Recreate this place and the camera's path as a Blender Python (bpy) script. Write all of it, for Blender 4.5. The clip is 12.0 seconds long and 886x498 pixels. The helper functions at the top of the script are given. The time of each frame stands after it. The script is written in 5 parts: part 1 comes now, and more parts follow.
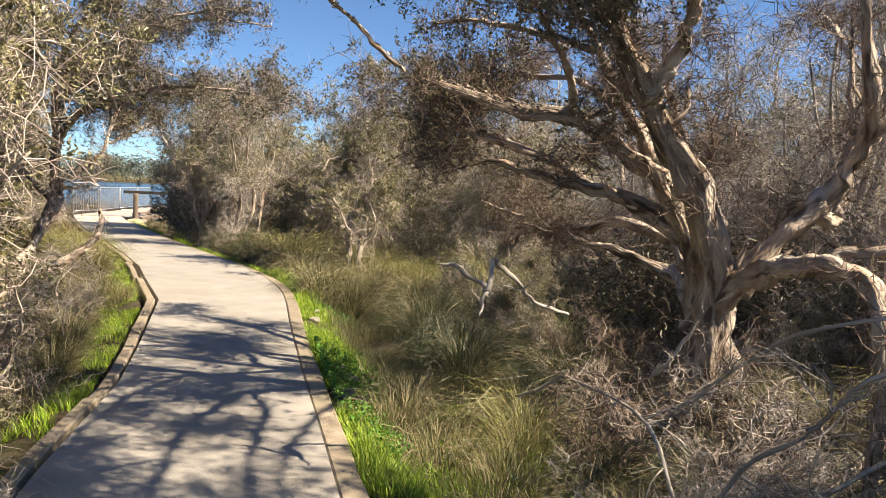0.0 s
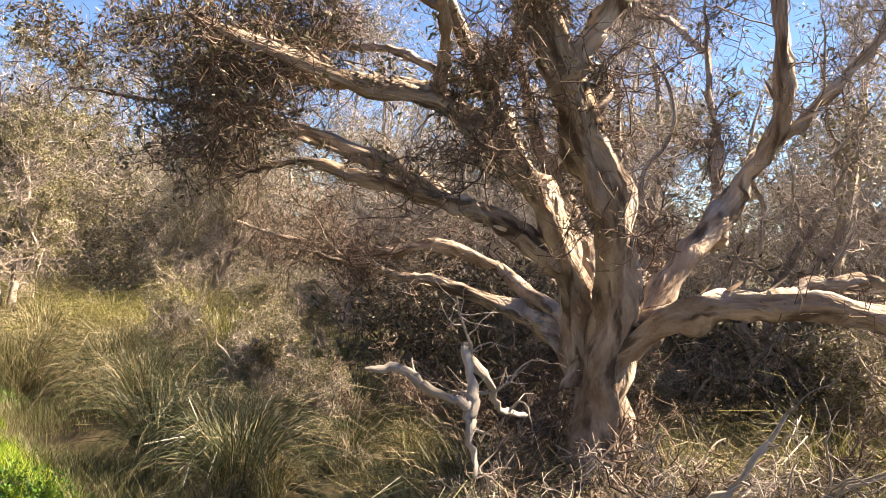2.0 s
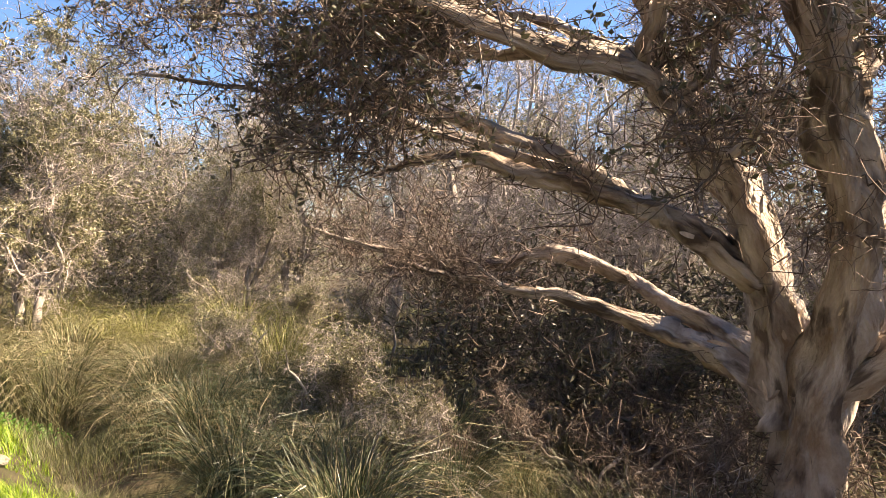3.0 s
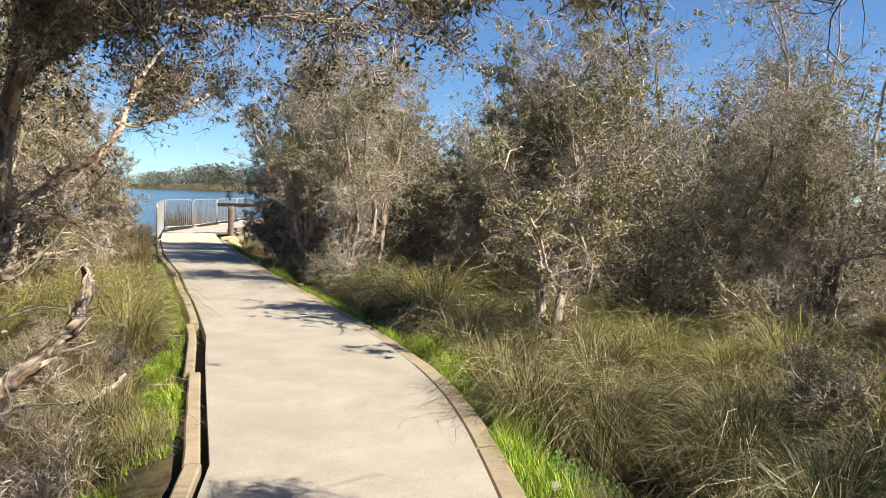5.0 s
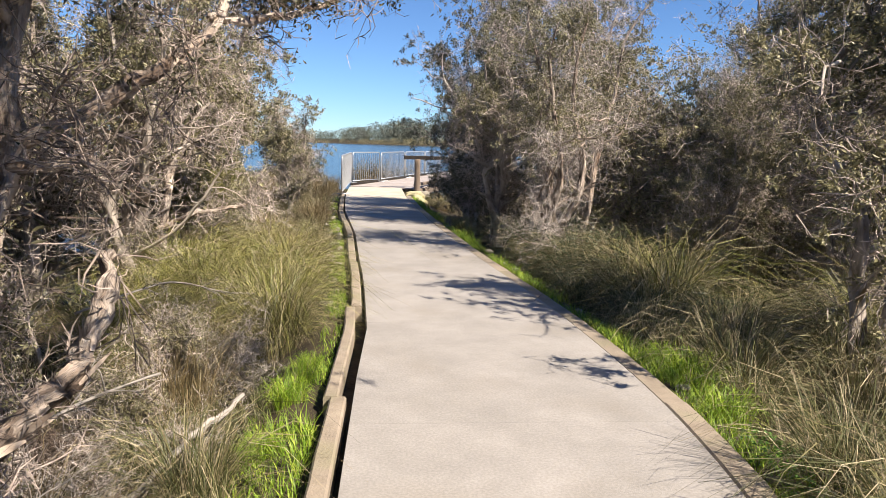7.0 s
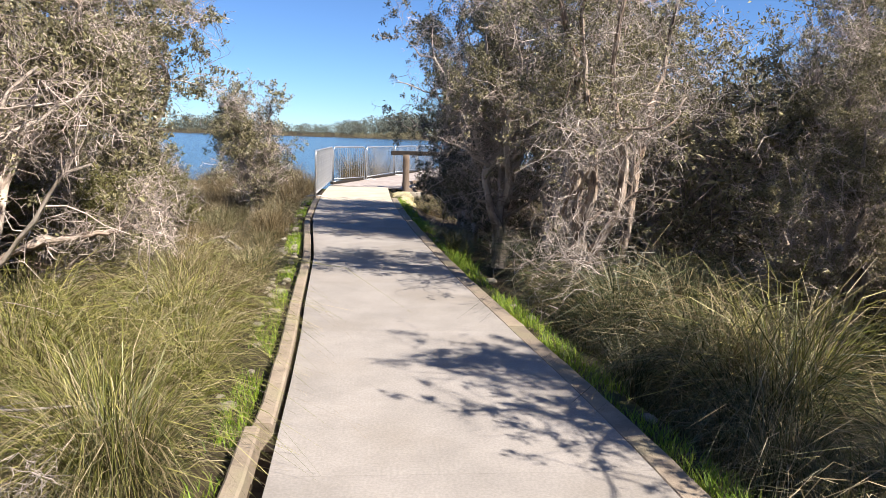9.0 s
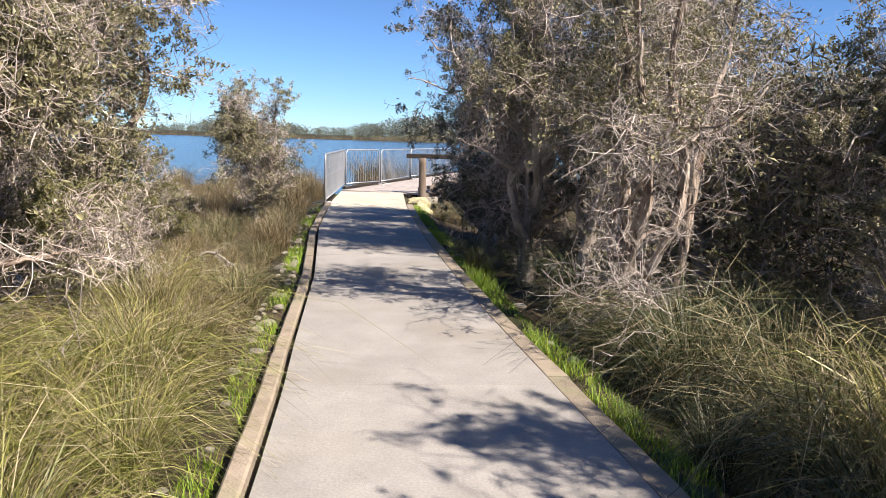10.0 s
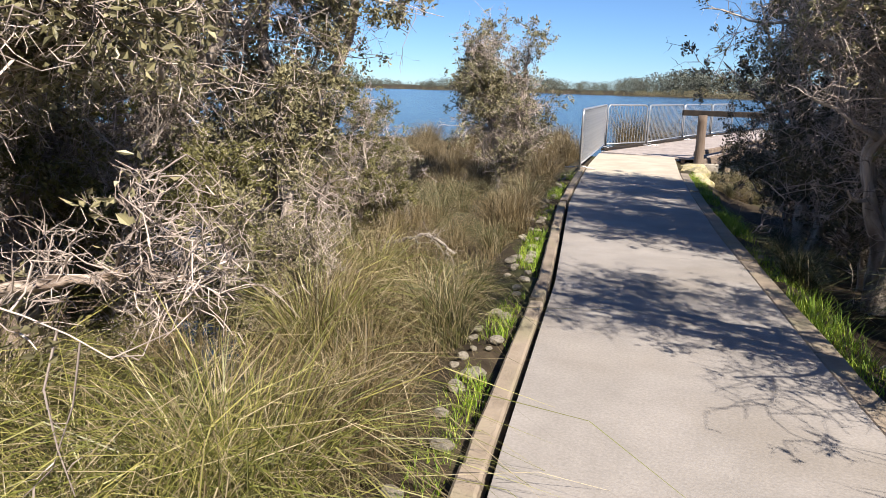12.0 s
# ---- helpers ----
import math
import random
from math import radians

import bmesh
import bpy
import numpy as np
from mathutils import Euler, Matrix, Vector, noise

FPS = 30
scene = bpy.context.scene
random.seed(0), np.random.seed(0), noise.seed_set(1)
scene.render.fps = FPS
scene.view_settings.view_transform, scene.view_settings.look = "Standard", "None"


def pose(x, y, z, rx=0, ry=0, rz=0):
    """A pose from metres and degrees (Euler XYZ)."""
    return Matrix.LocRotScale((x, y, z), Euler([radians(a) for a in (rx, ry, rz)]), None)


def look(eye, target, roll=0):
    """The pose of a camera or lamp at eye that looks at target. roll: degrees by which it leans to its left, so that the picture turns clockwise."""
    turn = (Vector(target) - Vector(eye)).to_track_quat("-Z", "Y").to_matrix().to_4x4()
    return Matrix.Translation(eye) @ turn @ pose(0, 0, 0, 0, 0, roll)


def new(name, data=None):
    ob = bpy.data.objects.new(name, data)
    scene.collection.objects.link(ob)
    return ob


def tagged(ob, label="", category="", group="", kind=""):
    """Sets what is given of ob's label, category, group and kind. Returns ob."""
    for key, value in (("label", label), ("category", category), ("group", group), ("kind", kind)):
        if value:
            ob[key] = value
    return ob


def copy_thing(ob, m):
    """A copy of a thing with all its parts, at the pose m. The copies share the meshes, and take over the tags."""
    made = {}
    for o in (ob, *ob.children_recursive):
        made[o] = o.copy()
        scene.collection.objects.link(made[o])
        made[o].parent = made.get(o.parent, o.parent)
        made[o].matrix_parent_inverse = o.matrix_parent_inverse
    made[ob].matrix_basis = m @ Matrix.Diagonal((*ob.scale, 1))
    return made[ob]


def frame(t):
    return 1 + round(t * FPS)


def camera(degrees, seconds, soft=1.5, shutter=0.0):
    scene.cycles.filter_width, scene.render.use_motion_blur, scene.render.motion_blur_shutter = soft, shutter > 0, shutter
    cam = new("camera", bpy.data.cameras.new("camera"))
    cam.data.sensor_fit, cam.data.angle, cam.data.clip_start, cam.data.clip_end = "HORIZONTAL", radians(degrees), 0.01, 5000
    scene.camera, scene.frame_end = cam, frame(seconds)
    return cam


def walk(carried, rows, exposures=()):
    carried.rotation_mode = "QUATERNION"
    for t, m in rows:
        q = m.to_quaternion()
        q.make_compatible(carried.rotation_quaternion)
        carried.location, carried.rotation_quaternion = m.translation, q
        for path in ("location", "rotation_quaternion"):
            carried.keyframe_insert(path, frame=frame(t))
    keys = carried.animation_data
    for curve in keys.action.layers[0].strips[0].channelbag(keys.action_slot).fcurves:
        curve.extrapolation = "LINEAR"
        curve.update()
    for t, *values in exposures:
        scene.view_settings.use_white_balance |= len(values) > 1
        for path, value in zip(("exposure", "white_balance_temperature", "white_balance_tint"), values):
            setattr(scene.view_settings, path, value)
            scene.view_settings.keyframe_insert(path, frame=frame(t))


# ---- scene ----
cam = camera(64.0, 12.0, soft=0.5)
PATH = [
    (0, (-1.439, -10.854, 1.533), (-0.489, -9.101, 1.383), 3.1),
    (0.5, (-1.373, -10.311, 1.534), (-0.11, -8.766, 1.407), 3.1),
    (1, (-1.284, -9.786, 1.549), (0.139, -8.384, 1.439), 2.9),
    (1.5, (-1.122, -9.23, 1.562), (0.437, -7.98, 1.474), 2.8),
    (2, (-0.989, -8.659, 1.544), (0.648, -7.512, 1.468), 2.3),
    (2.5, (-0.827, -8.08, 1.559), (0.843, -6.983, 1.48), 1.8),
    (2.7, (-0.799, -7.845, 1.56), (0.87, -6.746, 1.48), 1.5),
    (4.3, (-0.603, -6.183, 1.629), (0.513, -4.528, 1.507), 2.1),
    (4.5, (-0.571, -5.955, 1.61), (0.435, -4.231, 1.479), 2.0),
    (5, (-0.481, -5.345, 1.598), (0.218, -3.478, 1.444), 1.8),
    (5.5, (-0.423, -4.769, 1.575), (0.012, -2.825, 1.4), 1.7),
    (6, (-0.294, -4.199, 1.549), (0.001, -2.231, 1.351), 1.5),
    (6.5, (-0.245, -3.617, 1.527), (-0.04, -1.643, 1.279), 1.6),
    (7, (-0.15, -3.035, 1.499), (0.043, -1.066, 1.203), 1.7),
    (7.2, (-0.127, -2.801, 1.507), (0.067, -0.833, 1.206), 1.7),
    (8.8, (0.203, -0.434, 1.486), (0.407, 1.53, 1.173), 1.8),
    (9, (0.227, -0.202, 1.487), (0.431, 1.763, 1.175), 1.8),
    (9.5, (0.307, 0.399, 1.489), (0.508, 2.364, 1.178), 1.7),
    (10, (0.317, 0.998, 1.468), (0.472, 2.969, 1.162), 1.7),
    (10.5, (0.327, 1.606, 1.425), (0.377, 3.576, 1.088), 2.0),
    (11, (0.262, 2.204, 1.423), (0.156, 4.167, 1.057), 1.9),
    (11.5, (0.218, 2.761, 1.425), (-0.094, 4.691, 1.003), 1.8),
    (12, (0.127, 3.319, 1.406), (-0.405, 5.194, 0.96), 1.7),
]
walk(cam, [(t, look(eye, target, roll)) for t, eye, target, roll in PATH], exposures=[(0.0, 1.36, 7650, 11), (0.7, 1.42, 8100, 15), (1.5, 1.88, 8400, 17), (2.6, 2.08, 8300, 18), (3.6, 1.75, 7800, 12), (4.5, 1.28, 7500, 7), (5.5, 1.16, 7150, 9), (6.5, 1.06, 6850, 13), (9.5, 1.1, 6550, 15), (12.0, 0.9, 6550, 15)])

# ---- daylight: clear winter noon, sun over the thicket ----
SUN_TO = Vector((0.75, -0.66, 1.02)).normalized()
world = bpy.data.worlds.new("clear_sky")
scene.world = world
world.use_nodes = True
wn = world.node_tree.nodes
sky = wn.new("ShaderNodeTexSky")
sky.sky_type = 'NISHITA'
sky.sun_disc = False
sky.sun_elevation = math.asin(SUN_TO.z)
sky.sun_rotation = math.atan2(SUN_TO.x, SUN_TO.y)
sky.altitude = 0
sky.air_density = 0.75
sky.ozone_density = 3.0
sky.dust_density = 0.0
wn["Background"].inputs[1].default_value = 0.058
tint = wn.new("ShaderNodeMixRGB")
tint.blend_type = 'MULTIPLY'
tint.inputs[0].default_value = 1.0
tint.inputs[2].default_value = (0.70, 0.97, 1.25, 1)
world.node_tree.links.new(sky.outputs[0], tint.inputs[1])
world.node_tree.links.new(tint.outputs[0], wn["Background"].inputs[0])
sun_data = bpy.data.lights.new("sun", 'SUN')
sun_data.energy = 5.0
sun_data.angle = radians(0.53)
sun_data.color = (1.0, 0.91, 0.77)
sun = new("sun", sun_data)
sun.matrix_world = look(SUN_TO * 60, (0, 0, 0))

# ---- materials ----


def material(name, lo, hi, scale=8.0, rough=0.8, bump=0.3, bump_scale=45.0, island=0.0, stretch=(1, 1, 1),
             translucent=0.0, along=False, stain=None, stain_scale=1.3, stain_amount=0.5, metallic=0.0, obj_random=0.0, spec=0.3, deep=0.01, crack=(0.5, 0.72), speckle=0.0):
    m = bpy.data.materials.new(name)
    m.use_nodes = True
    nt = m.node_tree
    N, L = nt.nodes, nt.links
    bsdf = N["Principled BSDF"]
    bsdf.inputs["Roughness"].default_value = rough
    bsdf.inputs["Metallic"].default_value = metallic
    bsdf.inputs["Specular IOR Level"].default_value = spec
    co = N.new("ShaderNodeTexCoord")
    mp = N.new("ShaderNodeMapping")
    mp.inputs["Scale"].default_value = stretch
    if along:
        at = N.new("ShaderNodeAttribute")
        at.attribute_name = "grain"
        L.new(at.outputs["Vector"], mp.inputs[0])
    else:
        L.new(co.outputs["Object"], mp.inputs[0])
    n1 = N.new("ShaderNodeTexNoise")
    n1.inputs["Scale"].default_value = scale
    n1.inputs["Detail"].default_value = 6
    n1.inputs["Roughness"].default_value = 0.65
    L.new(mp.outputs[0], n1.inputs["Vector"])
    ramp = N.new("ShaderNodeValToRGB")
    ramp.color_ramp.elements[0].position, ramp.color_ramp.elements[0].color = 0.33, (*lo, 1)
    ramp.color_ramp.elements[1].position, ramp.color_ramp.elements[1].color = 0.67, (*hi, 1)
    L.new(n1.outputs[0], ramp.inputs[0])
    col = ramp.outputs[0]
    if stain:
        n2 = N.new("ShaderNodeTexNoise")
        n2.inputs["Scale"].default_value = stain_scale
        n2.inputs["Detail"].default_value = 5
        L.new(mp.outputs[0], n2.inputs["Vector"])
        r2 = N.new("ShaderNodeValToRGB")
        r2.color_ramp.elements[0].position, r2.color_ramp.elements[1].position = crack
        r2.color_ramp.elements[1].color = (stain_amount,) * 3 + (1,)
        L.new(n2.outputs[0], r2.inputs[0])
        mx = N.new("ShaderNodeMixRGB")
        L.new(r2.outputs[0], mx.inputs[0])
        L.new(col, mx.inputs[1])
        mx.inputs[2].default_value = (*stain, 1)
        col = mx.outputs[0]
    if speckle:
        n4 = N.new("ShaderNodeTexNoise")
        n4.inputs["Scale"].default_value = 70
        n4.inputs["Detail"].default_value = 3
        L.new(co.outputs["Object"], n4.inputs["Vector"])
        r4 = N.new("ShaderNodeMapRange")
        r4.inputs[1].default_value, r4.inputs[2].default_value = 0.35, 0.65
        r4.inputs[3].default_value, r4.inputs[4].default_value = 1 - speckle, 1 + speckle
        L.new(n4.outputs[0], r4.inputs[0])
        h4 = N.new("ShaderNodeHueSaturation")
        L.new(r4.outputs[0], h4.inputs["Value"])
        L.new(col, h4.inputs["Color"])
        col = h4.outputs[0]
    if island or obj_random:
        hsv = N.new("ShaderNodeHueSaturation")
        mr = N.new("ShaderNodeMapRange")
        a = island or obj_random
        mr.inputs[3].default_value, mr.inputs[4].default_value = 1 - a, 1 + a
        if island:
            g = N.new("ShaderNodeNewGeometry")
            L.new(g.outputs["Random Per Island"], mr.inputs[0])
        else:
            g = N.new("ShaderNodeObjectInfo")
            L.new(g.outputs["Random"], mr.inputs[0])
        L.new(mr.outputs[0], hsv.inputs["Value"])
        L.new(col, hsv.inputs["Color"])
        col = hsv.outputs[0]
    L.new(col, bsdf.inputs["Base Color"])
    if bump:
        n3 = N.new("ShaderNodeTexNoise")
        n3.inputs["Scale"].default_value = bump_scale
        n3.inputs["Detail"].default_value = 5
        L.new(mp.outputs[0], n3.inputs["Vector"])
        b = N.new("ShaderNodeBump")
        b.inputs["Strength"].default_value = bump
        b.inputs["Distance"].default_value = deep
        L.new(n3.outputs[0], b.inputs["Height"])
        L.new(b.outputs[0], bsdf.inputs["Normal"])
    if translucent:
        tr = N.new("ShaderNodeBsdfTranslucent")
        L.new(col, tr.inputs[0])
        mix = N.new("ShaderNodeMixShader")
        mix.inputs[0].default_value = translucent
        L.new(bsdf.outputs[0], mix.inputs[1])
        L.new(tr.outputs[0], mix.inputs[2])
        L.new(mix.outputs[0], N["Material Output"].inputs[0])
    return m


def blades_material(name, green, straw, share, rough=0.55):
    """Each blade takes a colour between green and straw; share is the part that is straw."""
    m = bpy.data.materials.new(name)
    m.use_nodes = True
    N, L = m.node_tree.nodes, m.node_tree.links
    bsdf = N["Principled BSDF"]
    bsdf.inputs["Roughness"].default_value = rough
    g = N.new("ShaderNodeNewGeometry")
    r = N.new("ShaderNodeValToRGB")
    e = r.color_ramp.elements
    e[0].position, e[0].color = 0.0, (*[c * 0.6 for c in green], 1)
    e[1].position, e[1].color = 1.0, (*straw, 1)
    k = e.new(max(0.05, 1 - share))
    k.color = (*green, 1)
    L.new(g.outputs["Random Per Island"], r.inputs[0])
    L.new(r.outputs[0], bsdf.inputs["Base Color"])
    tr = N.new("ShaderNodeBsdfTranslucent")
    L.new(r.outputs[0], tr.inputs[0])
    mix = N.new("ShaderNodeMixShader")
    mix.inputs[0].default_value = 0.2
    L.new(bsdf.outputs[0], mix.inputs[1])
    L.new(tr.outputs[0], mix.inputs[2])
    L.new(mix.outputs[0], N["Material Output"].inputs[0])
    return m


CONCRETE = material("concrete", (0.272, 0.259, 0.242), (0.350, 0.332, 0.312), 2.2, 0.85, 0.25, 160, stain=(0.255, 0.232, 0.20), stain_scale=0.9, stain_amount=0.7, obj_random=0.03, speckle=0.09)
# cream concrete of the end slabs, with the glare of full sun in its colour
SANDY_SUNLIT = material("sandy_concrete", (0.46, 0.415, 0.33), (0.60, 0.545, 0.44), 2.5, 0.85, 0.3, 120, stain=(0.38, 0.33, 0.25), stain_scale=1.2, stain_amount=0.5, obj_random=0.03, speckle=0.08)
KERB = material("kerb_concrete", (0.240, 0.200, 0.155), (0.360, 0.305, 0.240), 5, 0.9, 0.5, 70, stain=(0.20, 0.20, 0.11), stain_scale=2.5, stain_amount=0.65, obj_random=0.1)
SOIL = material("marsh_soil", (0.024, 0.018, 0.011), (0.072, 0.055, 0.034), 6, 0.95, 1.0, 30, stain=(0.06, 0.08, 0.02), stain_scale=0.8, stain_amount=0.7)
PAPERBARK = material("paperbark", (0.235, 0.165, 0.118), (0.60, 0.53, 0.465), 14, 0.9, 1.0, 34, stretch=(1, 1, 0.22), along=True, stain=(0.075, 0.05, 0.037), stain_scale=17, stain_amount=0.85, deep=0.06, crack=(0.53, 0.64))
PEEL = material("peeling_bark", (0.28, 0.20, 0.145), (0.60, 0.52, 0.44), 13, 0.9, 0.4, 40, island=0.4)
BARK_PALE = material("bark_pale", (0.30, 0.26, 0.22), (0.58, 0.52, 0.46), 12, 0.9, 0.8, 40, along=True, stain=(0.13, 0.10, 0.08), stain_scale=16, stain_amount=0.8, deep=0.025, crack=(0.5, 0.66), stretch=(1, 1, 0.2))
DEADWOOD = material("deadwood", (0.190, 0.170, 0.150), (0.480, 0.445, 0.405), 16, 0.85, 0.8, 60, stretch=(1, 1, 0.15), along=True, stain=(0.13, 0.11, 0.09), stain_scale=18, stain_amount=0.7)
TWIG = material("grey_twigs", (0.270, 0.224, 0.200), (0.560, 0.490, 0.445), 3, 0.9, 0, island=0.55)
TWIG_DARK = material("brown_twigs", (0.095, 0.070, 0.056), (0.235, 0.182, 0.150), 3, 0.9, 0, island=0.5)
TWIG_MID = material("greyish_twigs", (0.150, 0.118, 0.100), (0.390, 0.330, 0.295), 3, 0.9, 0, island=0.55)
TWIG_PALE = material("pale_twigs", (0.270, 0.236, 0.218), (0.520, 0.470, 0.435), 3, 0.9, 0, island=0.45)
LEAF = material("olive_leaves", (0.135, 0.130, 0.066), (0.335, 0.312, 0.180), 2.2, 0.42, 0, island=0.55, translucent=0.18, spec=0.5)
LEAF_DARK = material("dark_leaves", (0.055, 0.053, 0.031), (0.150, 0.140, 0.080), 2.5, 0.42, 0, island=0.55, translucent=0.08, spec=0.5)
LEAF_FRESH = material("fresh_leaves", (0.129, 0.133, 0.051), (0.276, 0.262, 0.106), 2.5, 0.55, 0, island=0.45, translucent=0.4, spec=0.5)
SEDGE = blades_material("sedge", (0.100, 0.110, 0.038), (0.300, 0.270, 0.130), 0.45)
SEDGE_DARK = blades_material("sedge_dark", (0.046, 0.066, 0.024), (0.200, 0.210, 0.110), 0.35, 0.38)
SEDGE_GOLD = blades_material("sedge_gold", (0.170, 0.185, 0.042), (0.420, 0.390, 0.130), 0.5, 0.42)
SEDGE_BROWN = blades_material("rush_brown", (0.120, 0.092, 0.042), (0.290, 0.220, 0.115), 0.6)
STRAW = blades_material("dead_blades", (0.300, 0.245, 0.140), (0.560, 0.490, 0.320), 0.5)
LITTER = blades_material("sedge_litter", (0.100, 0.075, 0.042), (0.260, 0.205, 0.120), 0.5)
GRASS = blades_material("grass", (0.19, 0.34, 0.02), (0.42, 0.50, 0.06), 0.5)
HERB = blades_material("herb", (0.09, 0.25, 0.03), (0.16, 0.34, 0.06), 0.5)
STONE = material("limestone", (0.24, 0.215, 0.175), (0.48, 0.445, 0.38), 9, 0.9, 0.8, 40, stain=(0.12, 0.14, 0.06), stain_scale=4, stain_amount=0.7, obj_random=0.15)
TIMBER = material("weathered_timber", (0.12, 0.09, 0.068), (0.27, 0.215, 0.17), 5, 0.85, 0.6, 40, stretch=(1, 1, 0.2), obj_random=0.12)
DECKING = material("grey_decking", (0.30, 0.265, 0.245), (0.46, 0.415, 0.385), 5, 0.85, 0.4, 40, obj_random=0.12)
TIMBER_DARK = material("dark_timber", (0.016, 0.013, 0.011), (0.042, 0.033, 0.027), 5, 0.85, 0.6, 40, stretch=(1, 1, 0.2), obj_random=0.12)
LICHEN_STONE = material("yellow_limestone", (0.30, 0.265, 0.15), (0.54, 0.49, 0.33), 7, 0.9, 0.8, 30, stain=(0.30, 0.29, 0.07), stain_scale=3, stain_amount=0.75, obj_random=0.1)
GALV = material("galvanised_steel", (0.50, 0.52, 0.54), (0.66, 0.68, 0.70), 14, 0.42, 0.05, 90, metallic=0.75, spec=0.5)
# greyed base colour carries the haze of distance across the lake
HAZY_LEAF = material("far_foliage", (0.085, 0.098, 0.080), (0.150, 0.160, 0.125), 0.12, 0.9, 0.0, island=0.18)
FAR_REED = material("far_reeds", (0.17, 0.155, 0.095), (0.25, 0.225, 0.135), 0.2, 0.9, 0)

WATER = bpy.data.materials.new("lake_water")
WATER.use_nodes = True
_n, _l = WATER.node_tree.nodes, WATER.node_tree.links
_b = _n["Principled BSDF"]
_b.inputs["Base Color"].default_value = (0.025, 0.065, 0.11, 1)
_b.inputs["Roughness"].default_value = 0.16
_b.inputs["IOR"].default_value = 1.33
_c = _n.new("ShaderNodeTexCoord")
_m = _n.new("ShaderNodeMapping")
_m.inputs["Scale"].default_value = (0.7, 2.2, 1)
_w = _n.new("ShaderNodeTexNoise")
_w.inputs["Scale"].default_value = 1.6
_w.inputs["Detail"].default_value = 6
_p = _n.new("ShaderNodeBump")
_p.inputs["Strength"].default_value = 0.9
_p.inputs["Distance"].default_value = 0.06
_l.new(_c.outputs["Object"], _m.inputs[0])
_l.new(_m.outputs[0], _w.inputs["Vector"])
_l.new(_w.outputs[0], _p.inputs["Height"])
_l.new(_p.outputs[0], _b.inputs["Normal"])

# ---- mesh helpers ----


def unit(a):
    return a / np.maximum(np.linalg.norm(a, axis=-1, keepdims=True), 1e-9)


def as_mesh(name, verts, faces, mat, smooth=True):
    me = bpy.data.meshes.new(name)
    me.from_pydata(np.asarray(verts).tolist(), [], faces if isinstance(faces, list) else faces.tolist())
    me.materials.append(mat)
    if smooth:
        me.polygons.foreach_set("use_smooth", np.ones(len(me.polygons), bool))
    me.update()
    return me


def part(name, mesh, parent, label=""):
    ob = new(name, mesh)
    ob.parent = parent
    if label:
        tagged(ob, label)
    return ob


def root(name, x, y, z=0.0):
    ob = new(name)
    ob.location = (x, y, z)
    ob.empty_display_size = 0.2
    return ob


def tubes(P, R, sides=3, cap=False, ridge=None):
    """Tapered tubes along polylines: P (n, k, 3), R (n, k)."""
    n, k, _ = P.shape
    T = unit(np.gradient(P, axis=1))
    ref = np.where(np.abs(T[:, :1, 2:3]) > 0.8, np.array([1.0, 0.13, 0.0]), np.array([0.1, 0.07, 1.0]))
    U = unit(np.cross(T, ref))
    W = np.cross(T, U)
    a = np.arange(sides) * 2 * np.pi / sides
    RR = np.repeat(R[:, :, None], sides, 2)
    if ridge is not None:
        rough = ridge.normal(size=RR.shape)
        for _ in range(4):
            rough[:, 1:-1] = (rough[:, :-2] + 2 * rough[:, 1:-1] + rough[:, 2:]) / 3
        RR = RR * (1 + 0.22 * rough)
    ring = P[:, :, None] + RR[:, :, :, None] * (np.cos(a)[:, None] * U[:, :, None] + np.sin(a)[:, None] * W[:, :, None])
    idx = np.arange(n * k * sides).reshape(n, k, sides)
    nxt = np.roll(idx, -1, axis=2)
    F = np.stack([idx[:, :-1], nxt[:, :-1], nxt[:, 1:], idx[:, 1:]], -1).reshape(-1, 4).tolist()
    if cap:
        F += idx[:, -1].tolist() + idx[:, 0, ::-1].tolist()
    return ring.reshape(-1, 3), F


def wood(name, P, R, sides, mat, rng, jitter=0.05):
    """One gnarled tube whose vertices also carry where they lie along and around it, for the grain of the bark."""
    V, F = tubes(P[None], gnarl(rng, R[None], jitter), sides, True, rng)
    me = as_mesh(name, V, F, mat)
    s_ = np.concatenate([[0], np.cumsum(np.linalg.norm(np.diff(P, axis=0), axis=1))]) + rng.uniform(0, 20)
    a = np.arange(sides) * 2 * np.pi / sides
    r = np.maximum(R.mean(), 0.012)
    g = np.stack([np.tile(np.cos(a) * r, (len(P), 1)), np.tile(np.sin(a) * r, (len(P), 1)), np.repeat(s_[:, None], sides, 1)], -1)
    me.attributes.new("grain", 'FLOAT_VECTOR', 'POINT').data.foreach_set("vector", g.ravel().astype(np.float32))
    return me


def join(pieces):
    V, F, o = [], [], 0
    for v, f in pieces:
        V.append(v)
        F += [[i + o for i in q] for q in f]
        o += len(v)
    return np.concatenate(V), F


def ribbons(P, S, Wd):
    """Flat tapering blades: P (n, k, 3), side vectors S (n, 3), half widths Wd (n, k)."""
    n, k, _ = P.shape
    off = S[:, None] * Wd[:, :, None]
    V = np.stack([P - off, P + off], 2).reshape(-1, 3)
    idx = np.arange(n * k * 2).reshape(n, k, 2)
    F = np.stack([idx[:, :-1, 0], idx[:, :-1, 1], idx[:, 1:, 1], idx[:, 1:, 0]], -1).reshape(-1, 4)
    return V, F


